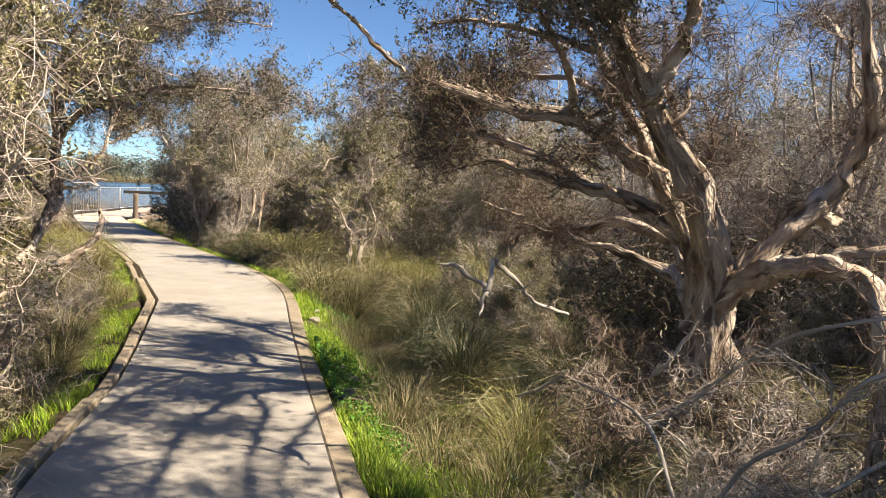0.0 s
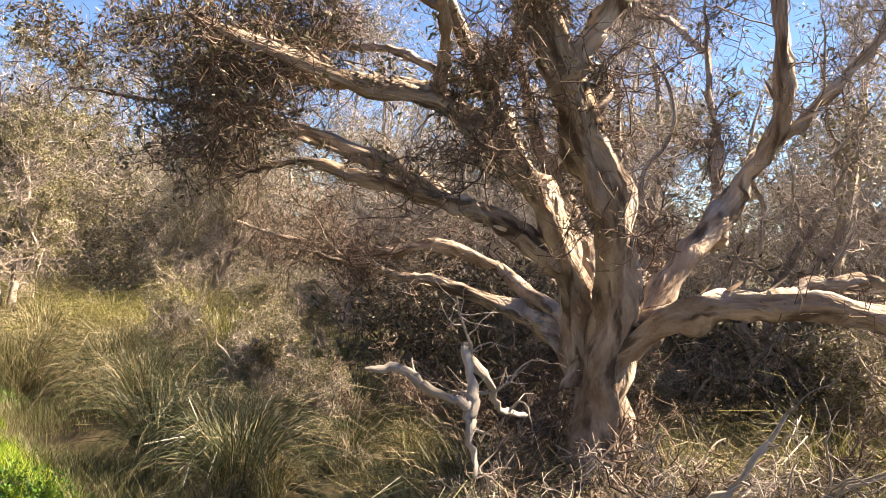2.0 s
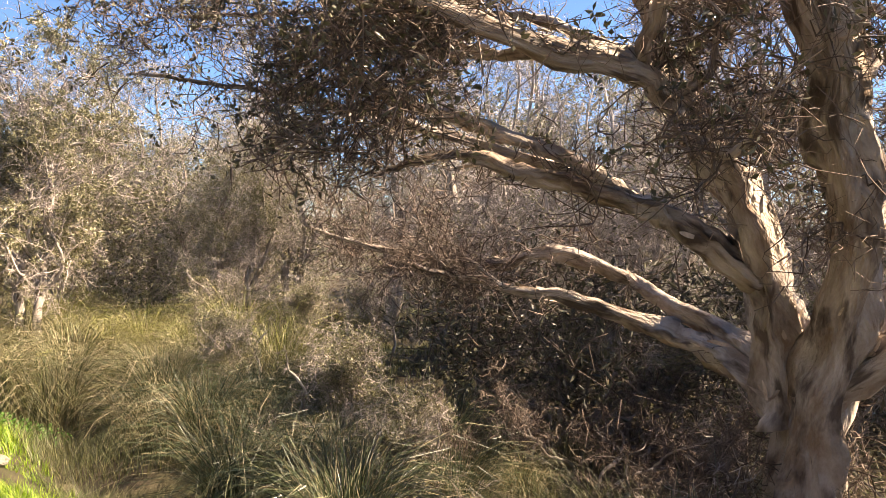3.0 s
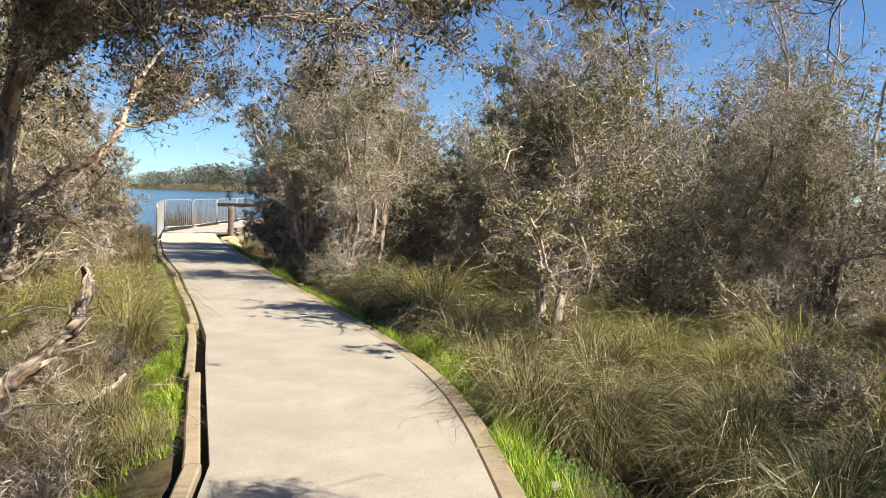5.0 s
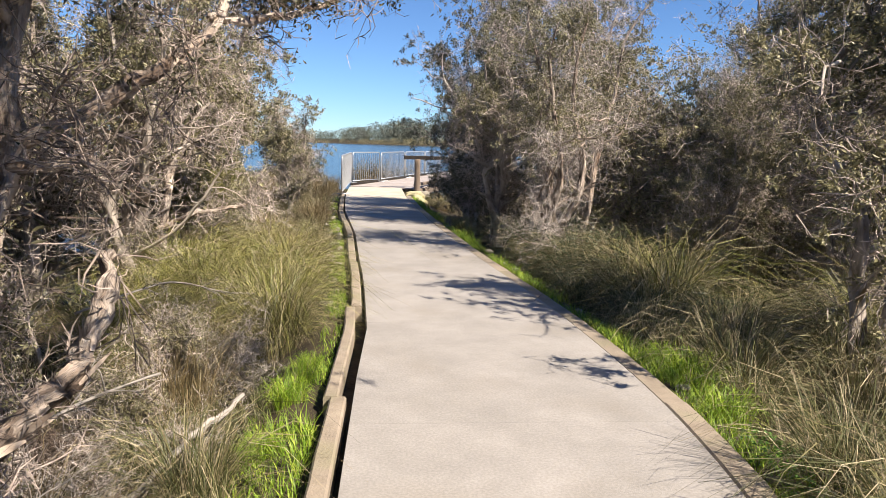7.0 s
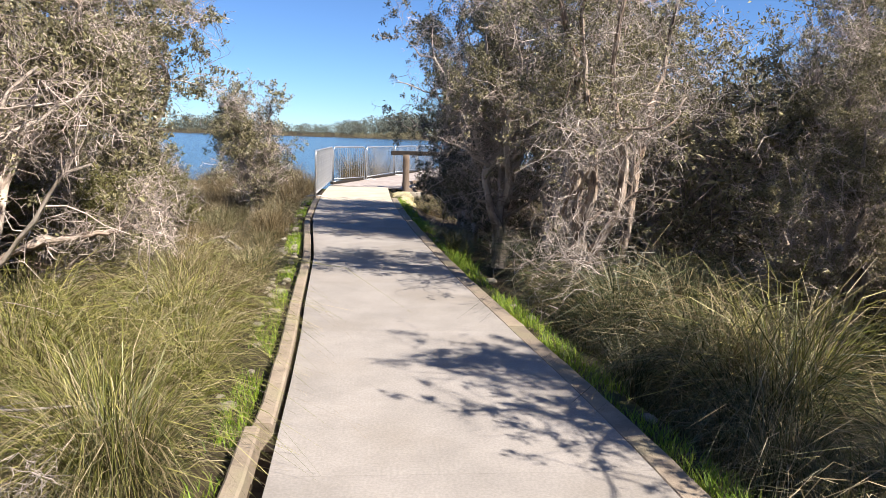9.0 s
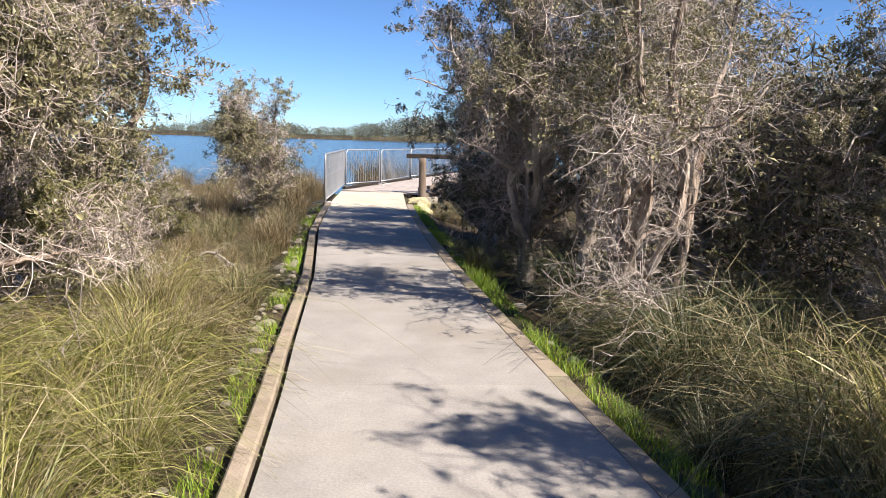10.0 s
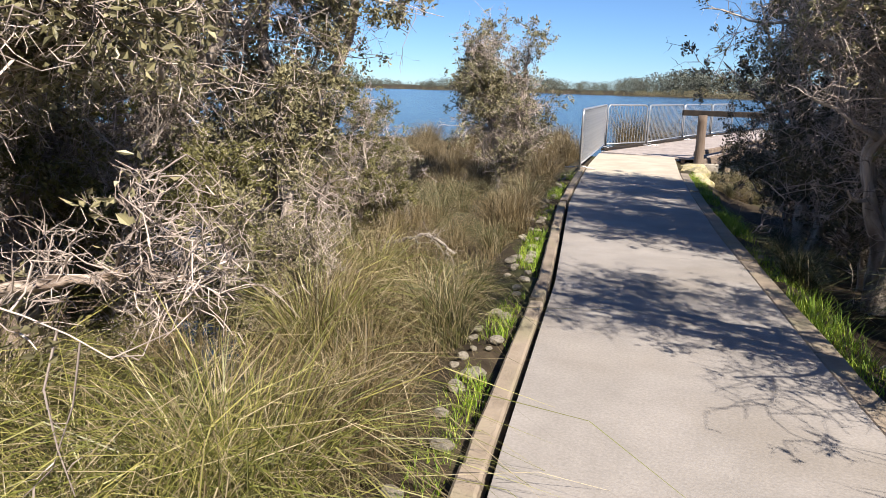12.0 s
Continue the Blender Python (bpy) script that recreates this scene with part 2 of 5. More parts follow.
def leaf_faces(C, D, length, width, rng):
    """One folded diamond per leaf at C, pointing along D."""
    n = len(C)
    S = unit(np.cross(D, rng.normal(size=(n, 3))))
    N = np.cross(D, S)
    l, w = length[:, None], width[:, None]
    mid = C + D * l * 0.5
    V = np.stack([C, mid + S * w + N * w * 0.5, C + D * l, mid - S * w + N * w * 0.5], 1).reshape(-1, 3)
    return V, np.arange(n * 4).reshape(n, 4)


def grow(rng, P0, D0, L, k, wob, up):
    """Wandering shoots from P0 along D0, of length L in k steps."""
    P, D = [P0], unit(D0)
    step = (L / k)[:, None]
    for i in range(k):
        D = unit(D + rng.normal(size=D.shape) * wob + np.array([0, 0, up]))
        P.append(P[-1] + D * step)
    return np.stack(P, 1)


def pick(rng, P, R, n, lo, hi):
    """n random places on the polylines P: place, direction, radius, fraction."""
    k = P.shape[1]
    w = np.linalg.norm(P[:, -1] - P[:, 0], axis=1) + 0.05
    i = rng.choice(len(P), n, p=w / w.sum())
    u = rng.uniform(lo, hi, n)
    f = u * (k - 1)
    j = np.minimum(f.astype(int), k - 2)
    t = (f - j)[:, None]
    A, B = P[i, j], P[i, j + 1]
    return A * (1 - t) + B * t, unit(B - A), R[i, j] * (1 - t[:, 0]) + R[i, j + 1] * t[:, 0], u


def sphere_dirs(rng, n):
    return unit(rng.normal(size=(n, 3)))


def densify(pts, radii, k):
    """A smooth polyline of k points through a few control points."""
    pts = np.array(pts, float)
    n = len(pts)
    t = np.linspace(0, n - 1, k)
    out = []
    for s in t:
        i = min(int(s), n - 2)
        f = s - i
        p0, p1, p2, p3 = pts[max(i - 1, 0)], pts[i], pts[i + 1], pts[min(i + 2, n - 1)]
        out.append(0.5 * (2 * p1 + (p2 - p0) * f + (2 * p0 - 5 * p1 + 4 * p2 - p3) * f * f + (3 * p1 - p0 - 3 * p2 + p3) * f ** 3))
    return np.array(out), np.interp(t, np.linspace(0, n - 1, len(radii)), radii)


def gnarl(rng, R, amount):
    return R * (1 + amount * rng.normal(size=R.shape))


# ---- footpath line: edges across x at each y ----
LEFT_Y = [-16.0, -6.8, -5.1, -3.9, -1.15, 0.2, 1.4, 2.6, 4.0, 5.0, 6.0, 8.5, 12.5, 15.0, 17.5, 20.2]
LEFT_X = [-3.72, -1.55, -1.04, -0.80, -0.31, -0.28, -0.25, -0.20, -0.24, -0.28, -0.34, -0.46, -0.80, -0.90, -0.98, -0.98]
RIGHT_Y = [-16.0, -7.6, -6.66, -5.25, -3.0, -1.6, -0.5, 0.4, 1.2, 2.4, 3.6, 4.9, 7.2, 11.0, 14.0, 16.5, 20.2]
RIGHT_X = [-1.95, -0.03, 0.19, 0.50, 1.03, 1.39, 1.63, 1.73, 1.76, 1.73, 1.66, 1.53, 1.31, 1.05, 0.93, 0.86, 0.86]


def smooth_interp(y, ys, xs):
    return sum(np.interp(np.asarray(y, float) + o, ys, xs) for o in (-0.5, -0.25, 0, 0.25, 0.5)) / 5


def edge_left(y):
    return np.interp(np.asarray(y, float), LEFT_Y, LEFT_X)


def edge_right(y):
    return smooth_interp(y, RIGHT_Y, RIGHT_X)


def wave(x, y, f, s):
    return np.sin(x * f + s) * np.cos(y * f * 1.17 + s * 1.7) + 0.5 * np.sin(x * f * 2.3 + y * f * 1.9 + s * 2.1)


WATER_Z = -0.56


def height(x, y):
    """Marsh surface: a bank beside the path, low wet ground, the lake bed and the far shore."""
    x, y = np.asarray(x, float), np.asarray(y, float)
    d = np.maximum(edge_left(y) - 0.17 - x, x - edge_right(y))
    d = np.where(y > 20.2, np.maximum(d, y - 20.2), d)
    s = np.clip((d - 0.05) / 0.8, 0, 1)
    s = s * s * (3 - 2 * s)
    h = -0.07 - 0.36 * s
    h = h + s * (0.06 * wave(x, y, 1.3, 0.4) + 0.03 * wave(x, y, 4.1, 2.0))
    wet = np.exp(-(((x + 3.5) / 1.2) ** 2 + ((y - 7.2) / 1.3) ** 2)) + np.exp(-(((x + 3.6) / 0.9) ** 2 + ((y - 14.6) / 1.1) ** 2)) \
        + np.exp(-(((x + 5.2) / 1.2) ** 2 + ((y - 10.6) / 1.4) ** 2))
    h = h - 0.24 * wet * s
    shore = np.clip((y - 21.0 - 7.0 * np.clip((-1.2 - x) / 1.2, 0, 1) - 2.5 * np.maximum(x - 4, 0)) / 6, 0, 1)
    h = h - 0.8 * shore * (y < 385)
    land = np.clip((y - 400) / 60, 0, 1)
    h = np.where(y > 385, -0.8 + 3.0 * land, h)
    side = np.clip((np.abs(x) - 450) / 60, 0, 1)
    h = np.where(y > 24, h + (1.2 - h) * side, h)
    inside = (d < 0.02)
    return np.where(inside, -0.14, h)


def axis(fine_lo, fine_hi, step, far_lo, far_hi):
    mid = np.arange(fine_lo, fine_hi + step / 2, step)
    up, dn, s = [mid[-1]], [mid[0]], step
    while up[-1] < far_hi:
        s *= 1.35
        up.append(up[-1] + s)
    s = step
    while dn[-1] > far_lo:
        s *= 1.35
        dn.append(dn[-1] - s)
    return np.array(dn[:0:-1] + mid.tolist() + up[1:])


gx = axis(-6, 8, 0.14, -2500, 2500)
gy = np.unique(np.concatenate([axis(-13, 24, 0.14, -2500, 60), np.arange(75, 380, 30), np.arange(382, 470, 8), [550, 800, 1300, 2600]]))
GX, GY = np.meshgrid(gx, gy)
gv = np.stack([GX, GY, height(GX, GY)], -1).reshape(-1, 3)
gi = np.arange(len(gv)).reshape(GX.shape)
gf = np.stack([gi[:-1, :-1], gi[:-1, 1:], gi[1:, 1:], gi[1:, :-1]], -1).reshape(-1, 4)
ground = tagged(new("ground", as_mesh("ground", gv, gf, SOIL)), "damp dark marsh soil with mossy patches reaching to the far shore", "ground", kind="structure")
lake = tagged(new("water", as_mesh("water", [(-900, -30, WATER_Z), (900, -30, WATER_Z), (900, 430, WATER_Z), (-900, 430, WATER_Z)], [[0, 1, 2, 3]], WATER, False)),
              "blue rippled lake water beyond the reeds", "lake", kind="structure")

# ---- footpath and kerbs ----


def strip(left, right, top, depth, chamfer):
    """A solid bar between two edge lines (n, 2) with chamfered top arrises."""
    left, right = np.asarray(left, float), np.asarray(right, float)
    n = len(left)
    across = unit(right - left)
    rows = []
    for e, inset, z in ((left, 0, -depth), (left, 0, -chamfer), (left, chamfer, 0), (right, -chamfer, 0), (right, 0, -chamfer), (right, 0, -depth)):
        rows.append(np.column_stack([e + across * inset, np.full(n, top + z)]))
    V = np.stack(rows, 1).reshape(-1, 3)
    idx = np.arange(n * 6).reshape(n, 6)
    F = []
    for i in range(n - 1):
        for j in range(6):
            a, b = j, (j + 1) % 6
            F.append([idx[i, a], idx[i, b], idx[i + 1, b], idx[i + 1, a]])
    F.append(idx[0, ::-1].tolist())
    F.append(idx[-1].tolist())
    return V, [[int(q) for q in f] for f in F]


rng = np.random.default_rng(5)
footpath = tagged(root("pavement", 0, 0), "pale sun-bleached concrete footpath in cast slabs", "footpath", kind="structure")
JOINTS = [-15.5, -13.2, -10.9, -8.6, -6.3, -4.0, -1.7, 0.6, 2.75, 5.1, 7.4, 9.7, 12.0, 14.0, 15.8, 18.0, 20.3]
for y0, y1 in zip(JOINTS[:-1], JOINTS[1:]):
    ys = np.unique(np.concatenate([np.linspace(y0 + 0.0008, y1 - 0.0008, 12), [v for v in (-1.15,) if y0 < v < y1]]))
    Lp = np.column_stack([edge_left(ys), ys])
    Rp = np.column_stack([edge_right(ys) - 0.16, ys])
    # slabs beyond the shade edge take the colour lightened for sun
    part("slab", as_mesh("slab", *strip(Lp, Rp, 0.0, 0.16, 0.002), SANDY_SUNLIT if y0 > 14 else CONCRETE, False), footpath)

kerb_left = tagged(root("kerb_left", 0, 0), "worn tan kerb boards along a dark gap beside the slabs", "kerb", kind="structure")
KL = [-15.5, -12.9, -10.4, -7.9, -5.5, -3.3, -1.14, 1.0, 3.3, 5.7, 8.0, 10.3, 12.6, 14.9, 17.3]
for i, (y0, y1) in enumerate(zip(KL[:-1], KL[1:])):
    ys = np.linspace(y0 + 0.008, y1 - 0.008, 9)
    gap = 0.035 + rng.uniform(-0.006, 0.008) + (0.05 if y0 == 1.0 else 0)
    wide = 0.098 if y0 != 1.0 else 0.085
    tilt = np.linspace(rng.uniform(-0.012, 0.006), rng.uniform(-0.012, 0.006), 9)
    Rp = np.column_stack([edge_left(ys) - gap + tilt, ys])
    Lp = np.column_stack([Rp[:, 0] - wide + rng.normal(size=9) * 0.003, ys])
    part("kerb_board", as_mesh("kerb_board", *strip(Lp, Rp, rng.uniform(-0.008, 0.018), 0.17, 0.012), KERB, False), kerb_left)
kerb_right = tagged(root("kerb_right", 0, 0), "mossy tan concrete kerb flush with the slabs", "kerb", kind="structure")
KR = [-15.5, -13.0, -10.6, -8.2, -5.8, -3.5, -1.3, 0.9, 3.1, 5.3, 7.6, 9.9, 12.2, 14.5, 16.9]
for y0, y1 in zip(KR[:-1], KR[1:]):
    ys = np.linspace(y0 + 0.005, y1 - 0.005, 12)
    off = rng.uniform(-0.006, 0.006)
    Rp = np.column_stack([edge_right(ys) + off + rng.normal(size=12) * 0.003, ys])
    Lp = np.column_stack([edge_right(ys) - 0.15 + off * 0.5, ys])
    part("kerb_block", as_mesh("kerb_block", *strip(Lp, Rp, rng.uniform(-0.016, 0.002), 0.17, 0.012), KERB, False), kerb_right)

# ---- boardwalk, timber rail and steel barriers at the lake ----


def bar(p, q, w, h, mat, name="bar"):
    """A chamfered timber of width w and height h from p to q, given at its top centre line."""
    p, q = np.array(p, float), np.array(q, float)
    d = unit((q - p)[:2])
    s = np.array([-d[1], d[0]]) * w / 2
    V, F = strip([p[:2] + s, q[:2] + s], [p[:2] - s, q[:2] - s], 0.0, h, min(w, h) * 0.12)
    V[:6, 2] += p[2]
    V[6:, 2] += q[2]
    return as_mesh(name, V, F, mat, False)


deck = tagged(root("boardwalk", 0.2, 20.4), "pinkish grey timber boardwalk leading off over the lake edge", "boardwalk", kind="structure")
dk0, dkd = np.array([0.10, 20.55]), unit(np.array([0.33, 0.94]))
dks = np.array([dkd[1], -dkd[0]])


def deck_part(name, mesh, label=""):
    ob = part(name, mesh, deck, label)
    ob.matrix_parent_inverse = Matrix.Translation((-0.2, -20.4, 0))
    return ob


for i in range(118):
    c = dk0 + dkd * (i * 0.145)
    j = rng.uniform(-0.012, 0.012)
    deck_part("board", bar((*(c - dks * (1.1 + j)), 0.0), (*(c + dks * (1.1 - j)), 0.0), 0.138, 0.035, DECKING, "board"))
for o in (-0.85, 0.0, 0.85, 1.12):
    a, b = dk0 + dks * o - dkd * 0.05, dk0 + dks * o + dkd * 17.2
    deck_part("bearer", bar((*a, -0.04), (*b, -0.04), 0.09, 0.2, TIMBER, "bearer"))
for k in range(7):
    for o in (-0.95, 1.02):
        c = dk0 + dkd * (0.6 + 2.6 * k) + dks * o
        V, F = tubes(np.array([[[*c, -1.5], [*c, -0.20]]]), np.full((1, 2), 0.09), 10, True)
        deck_part("pile", as_mesh("pile", V, F, TIMBER))
for o in (-1.1, 1.1):
    a, b = dk0 + dks * o, dk0 + dks * o + dkd * 17
    low = 0.09 if o < 0 else 0.0
    deck_part("kick_rail", bar((*a, 0.16 - low), (*b, 0.16 - low), 0.09, 0.10 - low * 0.5, TIMBER_DARK if low else TIMBER, "kick_rail"))
    for k in range(9):
        c = a + dkd * (0.2 + 2.05 * k)
        deck_part("kick_block", bar((*(c), 0.06 - low * 0.4), (*(c + dkd * 0.2), 0.06 - low * 0.4), 0.085, 0.06 - low * 0.4, TIMBER, "kick_block"))

rail = tagged(root("timber_rail", 1.2, 20.0, -0.5), "weathered round timber post carrying a heavy horizontal rail", "rail")
V, F = densify([(0, 0, -0.2), (0.005, 0, 0.6), (-0.005, 0, 1.46)], [0.105, 0.1, 0.095], 9)
V, F = tubes(V[None], gnarl(rng, F[None], 0.03), 14, True)
part("post", as_mesh("post", V, F, TIMBER), rail)
V, F = tubes(np.array([[[2.6, 0.35, -0.4], [2.6, 0.35, 1.46]]]), np.full((1, 2), 0.095), 14, True)
part("post", as_mesh("post", V, F, TIMBER), rail)
part("beam", bar((-0.42, 0.12, 1.56), (3.0, 0.57, 1.56), 0.17, 0.12, TIMBER_DARK, "beam"), rail, "thick dark squared cross rail")
part("footing_block", bar((0.12, -0.05, 0.42), (0.42, -0.03, 0.42), 0.12, 0.17, STONE, "footing_block"), rail, "pale block at the foot")


def barrier(x0, y0, x1, y1, h=1.08):
    length = math.hypot(x1 - x0, y1 - y0)
    ob = root("crowd_barrier", x0, y0, 0.0)
    ob.rotation_euler = (0, 0, math.atan2(y1 - y0, x1 - x0))
    tagged(ob, "galvanised steel crowd barrier with upright bars at the lake", "barrier", "barriers by the lake")
    r = 0.12
    arc = [(r - r * math.cos(a), h - r + r * math.sin(a)) for a in np.linspace(0, math.pi / 2, 5)]
    prof = [(0, 0.0)] + arc + [(length - x, z) for x, z in arc[::-1]] + [(length, 0.0)]
    P = np.array([[(x, 0, z) for x, z in prof]])
    part("frame_tube", as_mesh("frame_tube", *tubes(P, np.full((1, len(prof)), 0.021), 8, True), GALV), ob)
    part("bottom_tube", as_mesh("bottom_tube", *tubes(np.array([[(0, 0, 0.10), (length, 0, 0.10)]]), np.full((1, 2), 0.017), 8, True), GALV), ob)
    n = int(length / 0.125)
    rod = as_mesh("rod", *tubes(np.array([[(0, 0, 0.10), (0, 0, h - 0.005)]]), np.full((1, 2), 0.006), 6), GALV)
    for i in range(1, n):
        part("rod", rod, ob).location = (length * i / n, 0, 0)
    for u in (0.12, length - 0.12):
        part("foot", as_mesh("foot", *tubes(np.array([[(u, -0.28, 0.012), (u, 0, 0.05), (u, 0.28, 0.012)]]), np.full((1, 3), 0.014), 6, True), GALV), ob)
    return ob


barrier(-1.06, 16.5, -0.98, 21.9)
barrier(-0.94, 21.97, 0.00, 23.5)
barrier(0.06, 23.6, 1.05, 26.9)
barrier(1.10, 27.0, 2.1, 30.0)
barrier(2.15, 30.1, 3.1, 33.0)

# ---- trees ----


def tree(name, seed, stems, label, category="tree", limbs=(), n_limbs=14, n_branch=70, n_twig=1200, n_twiglet=2500, n_leaf=7000,
         spread=1.3, leaf=0.042, leaf_low=0.25, hang=0.0, top=4.0, bark=None, twig=None, leaves=None, twig_from=0.1, group="", low_limb=0.28, peel=0, girth=0.026, lumps=0.07, leaf_at=None):
    """stems: control polylines with radii, from the root. Limbs given as polylines stay as they are; more are grown."""
    rng = np.random.default_rng(seed)
    bark, twig, leaves = bark or BARK_PALE, twig or TWIG, leaves or LEAF
    ob = tagged(root(name, 0, 0), label, category, group)
    K = 16
    SP, SR = [], []
    for pts, radii in stems:
        P, R = densify(pts, radii, K)
        P = P + rng.normal(size=P.shape) * 0.012
        SP.append(P)
        SR.append(R)
        fine, fr = densify(P, R, 54)
        part("trunk", wood("trunk", fine, fr, 14, bark, rng, 0.04), ob)
    for pts, radii in limbs:
        P, R = densify(pts, radii, K)
        SP.append(P)
        SR.append(R)
        fine, fr = densify(P, R, 54)
        bend = np.cumsum(rng.normal(size=(54, 3)), axis=0) * 0.006
        bend -= np.linspace(0, 1, 54)[:, None] * bend[-1]
        part("limb", wood("limb", fine + bend, fr, 12, bark, rng), ob)
    SP, SR = np.array(SP), np.array(SR)
    p, d, r, u = pick(rng, SP, SR, n_limbs, low_limb, 1.0)
    az = rng.uniform(0, 2 * np.pi, n_limbs)
    out = np.stack([np.cos(az), np.sin(az), np.zeros(n_limbs)], -1)
    L = spread * rng.uniform(0.55, 1.1, n_limbs) * (1.15 - 0.5 * u)
    D = out * 0.9 + d * 0.55 + np.array([0, 0, 0.15])
    LP = grow(rng, p, D, L, 9, 0.27, 0.05)
    r0 = np.minimum(r * 0.55, girth)
    LR = r0[:, None] * np.linspace(1, 0.3, 10)
    for i in range(n_limbs):
        part("limb", wood("limb", LP[i], LR[i], 6, bark, rng, 0.08), ob)
    # branches off limbs and upper stems
    p1, d1, r1, _ = pick(rng, LP, LR, int(n_branch * 0.75), 0.15, 1.0)
    p2, d2, r2, _ = pick(rng, SP, SR, n_branch - len(p1), max(twig_from, 0.25), 1.0)
    p, d, r = np.concatenate([p1, p2]), np.concatenate([d1, d2]), np.concatenate([r1, r2])
    n = len(p)
    L = spread * rng.uniform(0.25, 0.6, n)
    BP = grow(rng, p, d * 0.5 + sphere_dirs(rng, n) * 0.9, L, 6, 0.42, 0.03 - hang * 0.3)
    BR = np.minimum(r * 0.5, 0.0052)[:, None] * np.linspace(1, 0.35, 7)
    # twigs
    qa = pick(rng, BP, BR, int(n_twig * 0.72), 0.1, 1.0)
    qb = pick(rng, LP, LR, int(n_twig * 0.18), 0.2, 1.0)
    qc = pick(rng, SP, SR, n_twig - len(qa[0]) - len(qb[0]), twig_from, 1.0)
    p, d = np.concatenate([qa[0], qb[0], qc[0]]), np.concatenate([qa[1], qb[1], qc[1]])
    n = len(p)
    TP = grow(rng, p, d * 0.35 + sphere_dirs(rng, n), min(spread, 1.3) * rng.uniform(0.12, 0.40, n), 3, 0.62, 0.04 - hang)
    TR = rng.uniform(0.0019, 0.0047, n)[:, None] * np.linspace(1, 0.4, 4)
    # finest shoots
    p, d, _, _ = pick(rng, TP, TR, n_twiglet, 0.2, 1.0)
    QP = grow(rng, p, d * 0.6 + sphere_dirs(rng, n_twiglet), rng.uniform(0.05, 0.17, n_twiglet), 2, 0.65, -hang * 0.5)
    QV, QF = ribbons(QP, sphere_dirs(rng, n_twiglet), rng.uniform(0.0018, 0.0036, n_twiglet)[:, None] * np.array([1, 0.75, 0.4]))
    tw = join([tubes(BP, BR, 4), tubes(TP, TR, 3), (QV, QF.tolist())])
    tagged(part("twig_mass", as_mesh("twig_mass", *tw, twig), ob), kind="stuff")
    if peel:
        n = peel
        p, d, r, _ = pick(rng, SP, SR, n, 0.02, 0.85)
        side = unit(np.cross(d, sphere_dirs(rng, n)))
        lie = unit(d + 0.35 * sphere_dirs(rng, n))
        L = rng.uniform(0.04, 0.14, n)
        f = np.linspace(0, 1, 4)
        PP = (p + side * (r * 1.0)[:, None])[:, None] + lie[:, None] * (L[:, None] * f)[:, :, None] + side[:, None] * (rng.uniform(0.004, 0.03, n)[:, None] * f ** 2)[:, :, None]
        V, F = ribbons(PP, unit(np.cross(lie, side)), rng.uniform(0.004, 0.014, n)[:, None] * np.array([0.8, 1, 0.9, 0.3]))
        tagged(part("peeling_bark", as_mesh("peeling_bark", V, F, PEEL), ob), kind="stuff")
    if n_leaf:
        z = QP[:, 1, 2]
        w = QP[:, 1] @ np.array([[4.6, 2.1, 1.0], [-1.7, 4.9, 2.2], [1.9, -2.3, 5.2]]) + rng.uniform(0, 6, 3)
        lump = np.where(np.sin(w).sum(1) + rng.normal(size=len(z)) * 0.35 > 0.25, 0.6, lumps)
        keep = rng.uniform(size=len(z)) < np.clip((z / top - leaf_low) / 0.35, 0.04, 1) * lump
        if leaf_at:
            keep &= rng.uniform(size=len(z)) < leaf_at(QP[:, 1])
        A = QP[keep]
        clump = rng.choice(len(A), n_leaf)
        t = rng.uniform(0.2, 1.0, (n_leaf, 1))
        C = A[clump, 0] * (1 - t) + A[clump, 2] * t + rng.normal(size=(n_leaf, 3)) * 0.02
        D = unit(unit(A[clump, 2] - A[clump, 0]) * 0.7 + sphere_dirs(rng, n_leaf) * 0.8 + np.array([0, 0, 0.15]))
        V, F = leaf_faces(C, D, leaf * rng.uniform(0.65, 1.4, n_leaf), leaf * 0.24 * rng.uniform(0.7, 1.4, n_leaf), rng)
        tagged(part("crown", as_mesh("crown", V, F, leaves, False), ob), kind="stuff")
    return ob


def stem_set(seed, n, top, lean, r, base=0.15):
    """n wandering stems rising to about the given height."""
    rng = np.random.default_rng(seed)
    out = []
    for i in range(n):
        a = rng.uniform(0, 2 * math.pi)
        o = np.array([math.cos(a), math.sin(a), 0])
        h = top * rng.uniform(0.72, 1.0)
        ln = lean * rng.uniform(0.4, 1.2)
        pts = [o * base * rng.uniform(0.2, 1) + (0, 0, -0.25)]
        for f in (0.18, 0.4, 0.62, 0.82, 1.0):
            pts.append(o * (base + ln * f ** 1.2) + (rng.normal() * 0.09, rng.normal() * 0.09, h * f))
        r0 = r * rng.uniform(0.7, 1.15)
        out.append((pts, [r0 * 1.25, r0, r0 * 0.8, r0 * 0.55, r0 * 0.35, r0 * 0.15]))
    return out


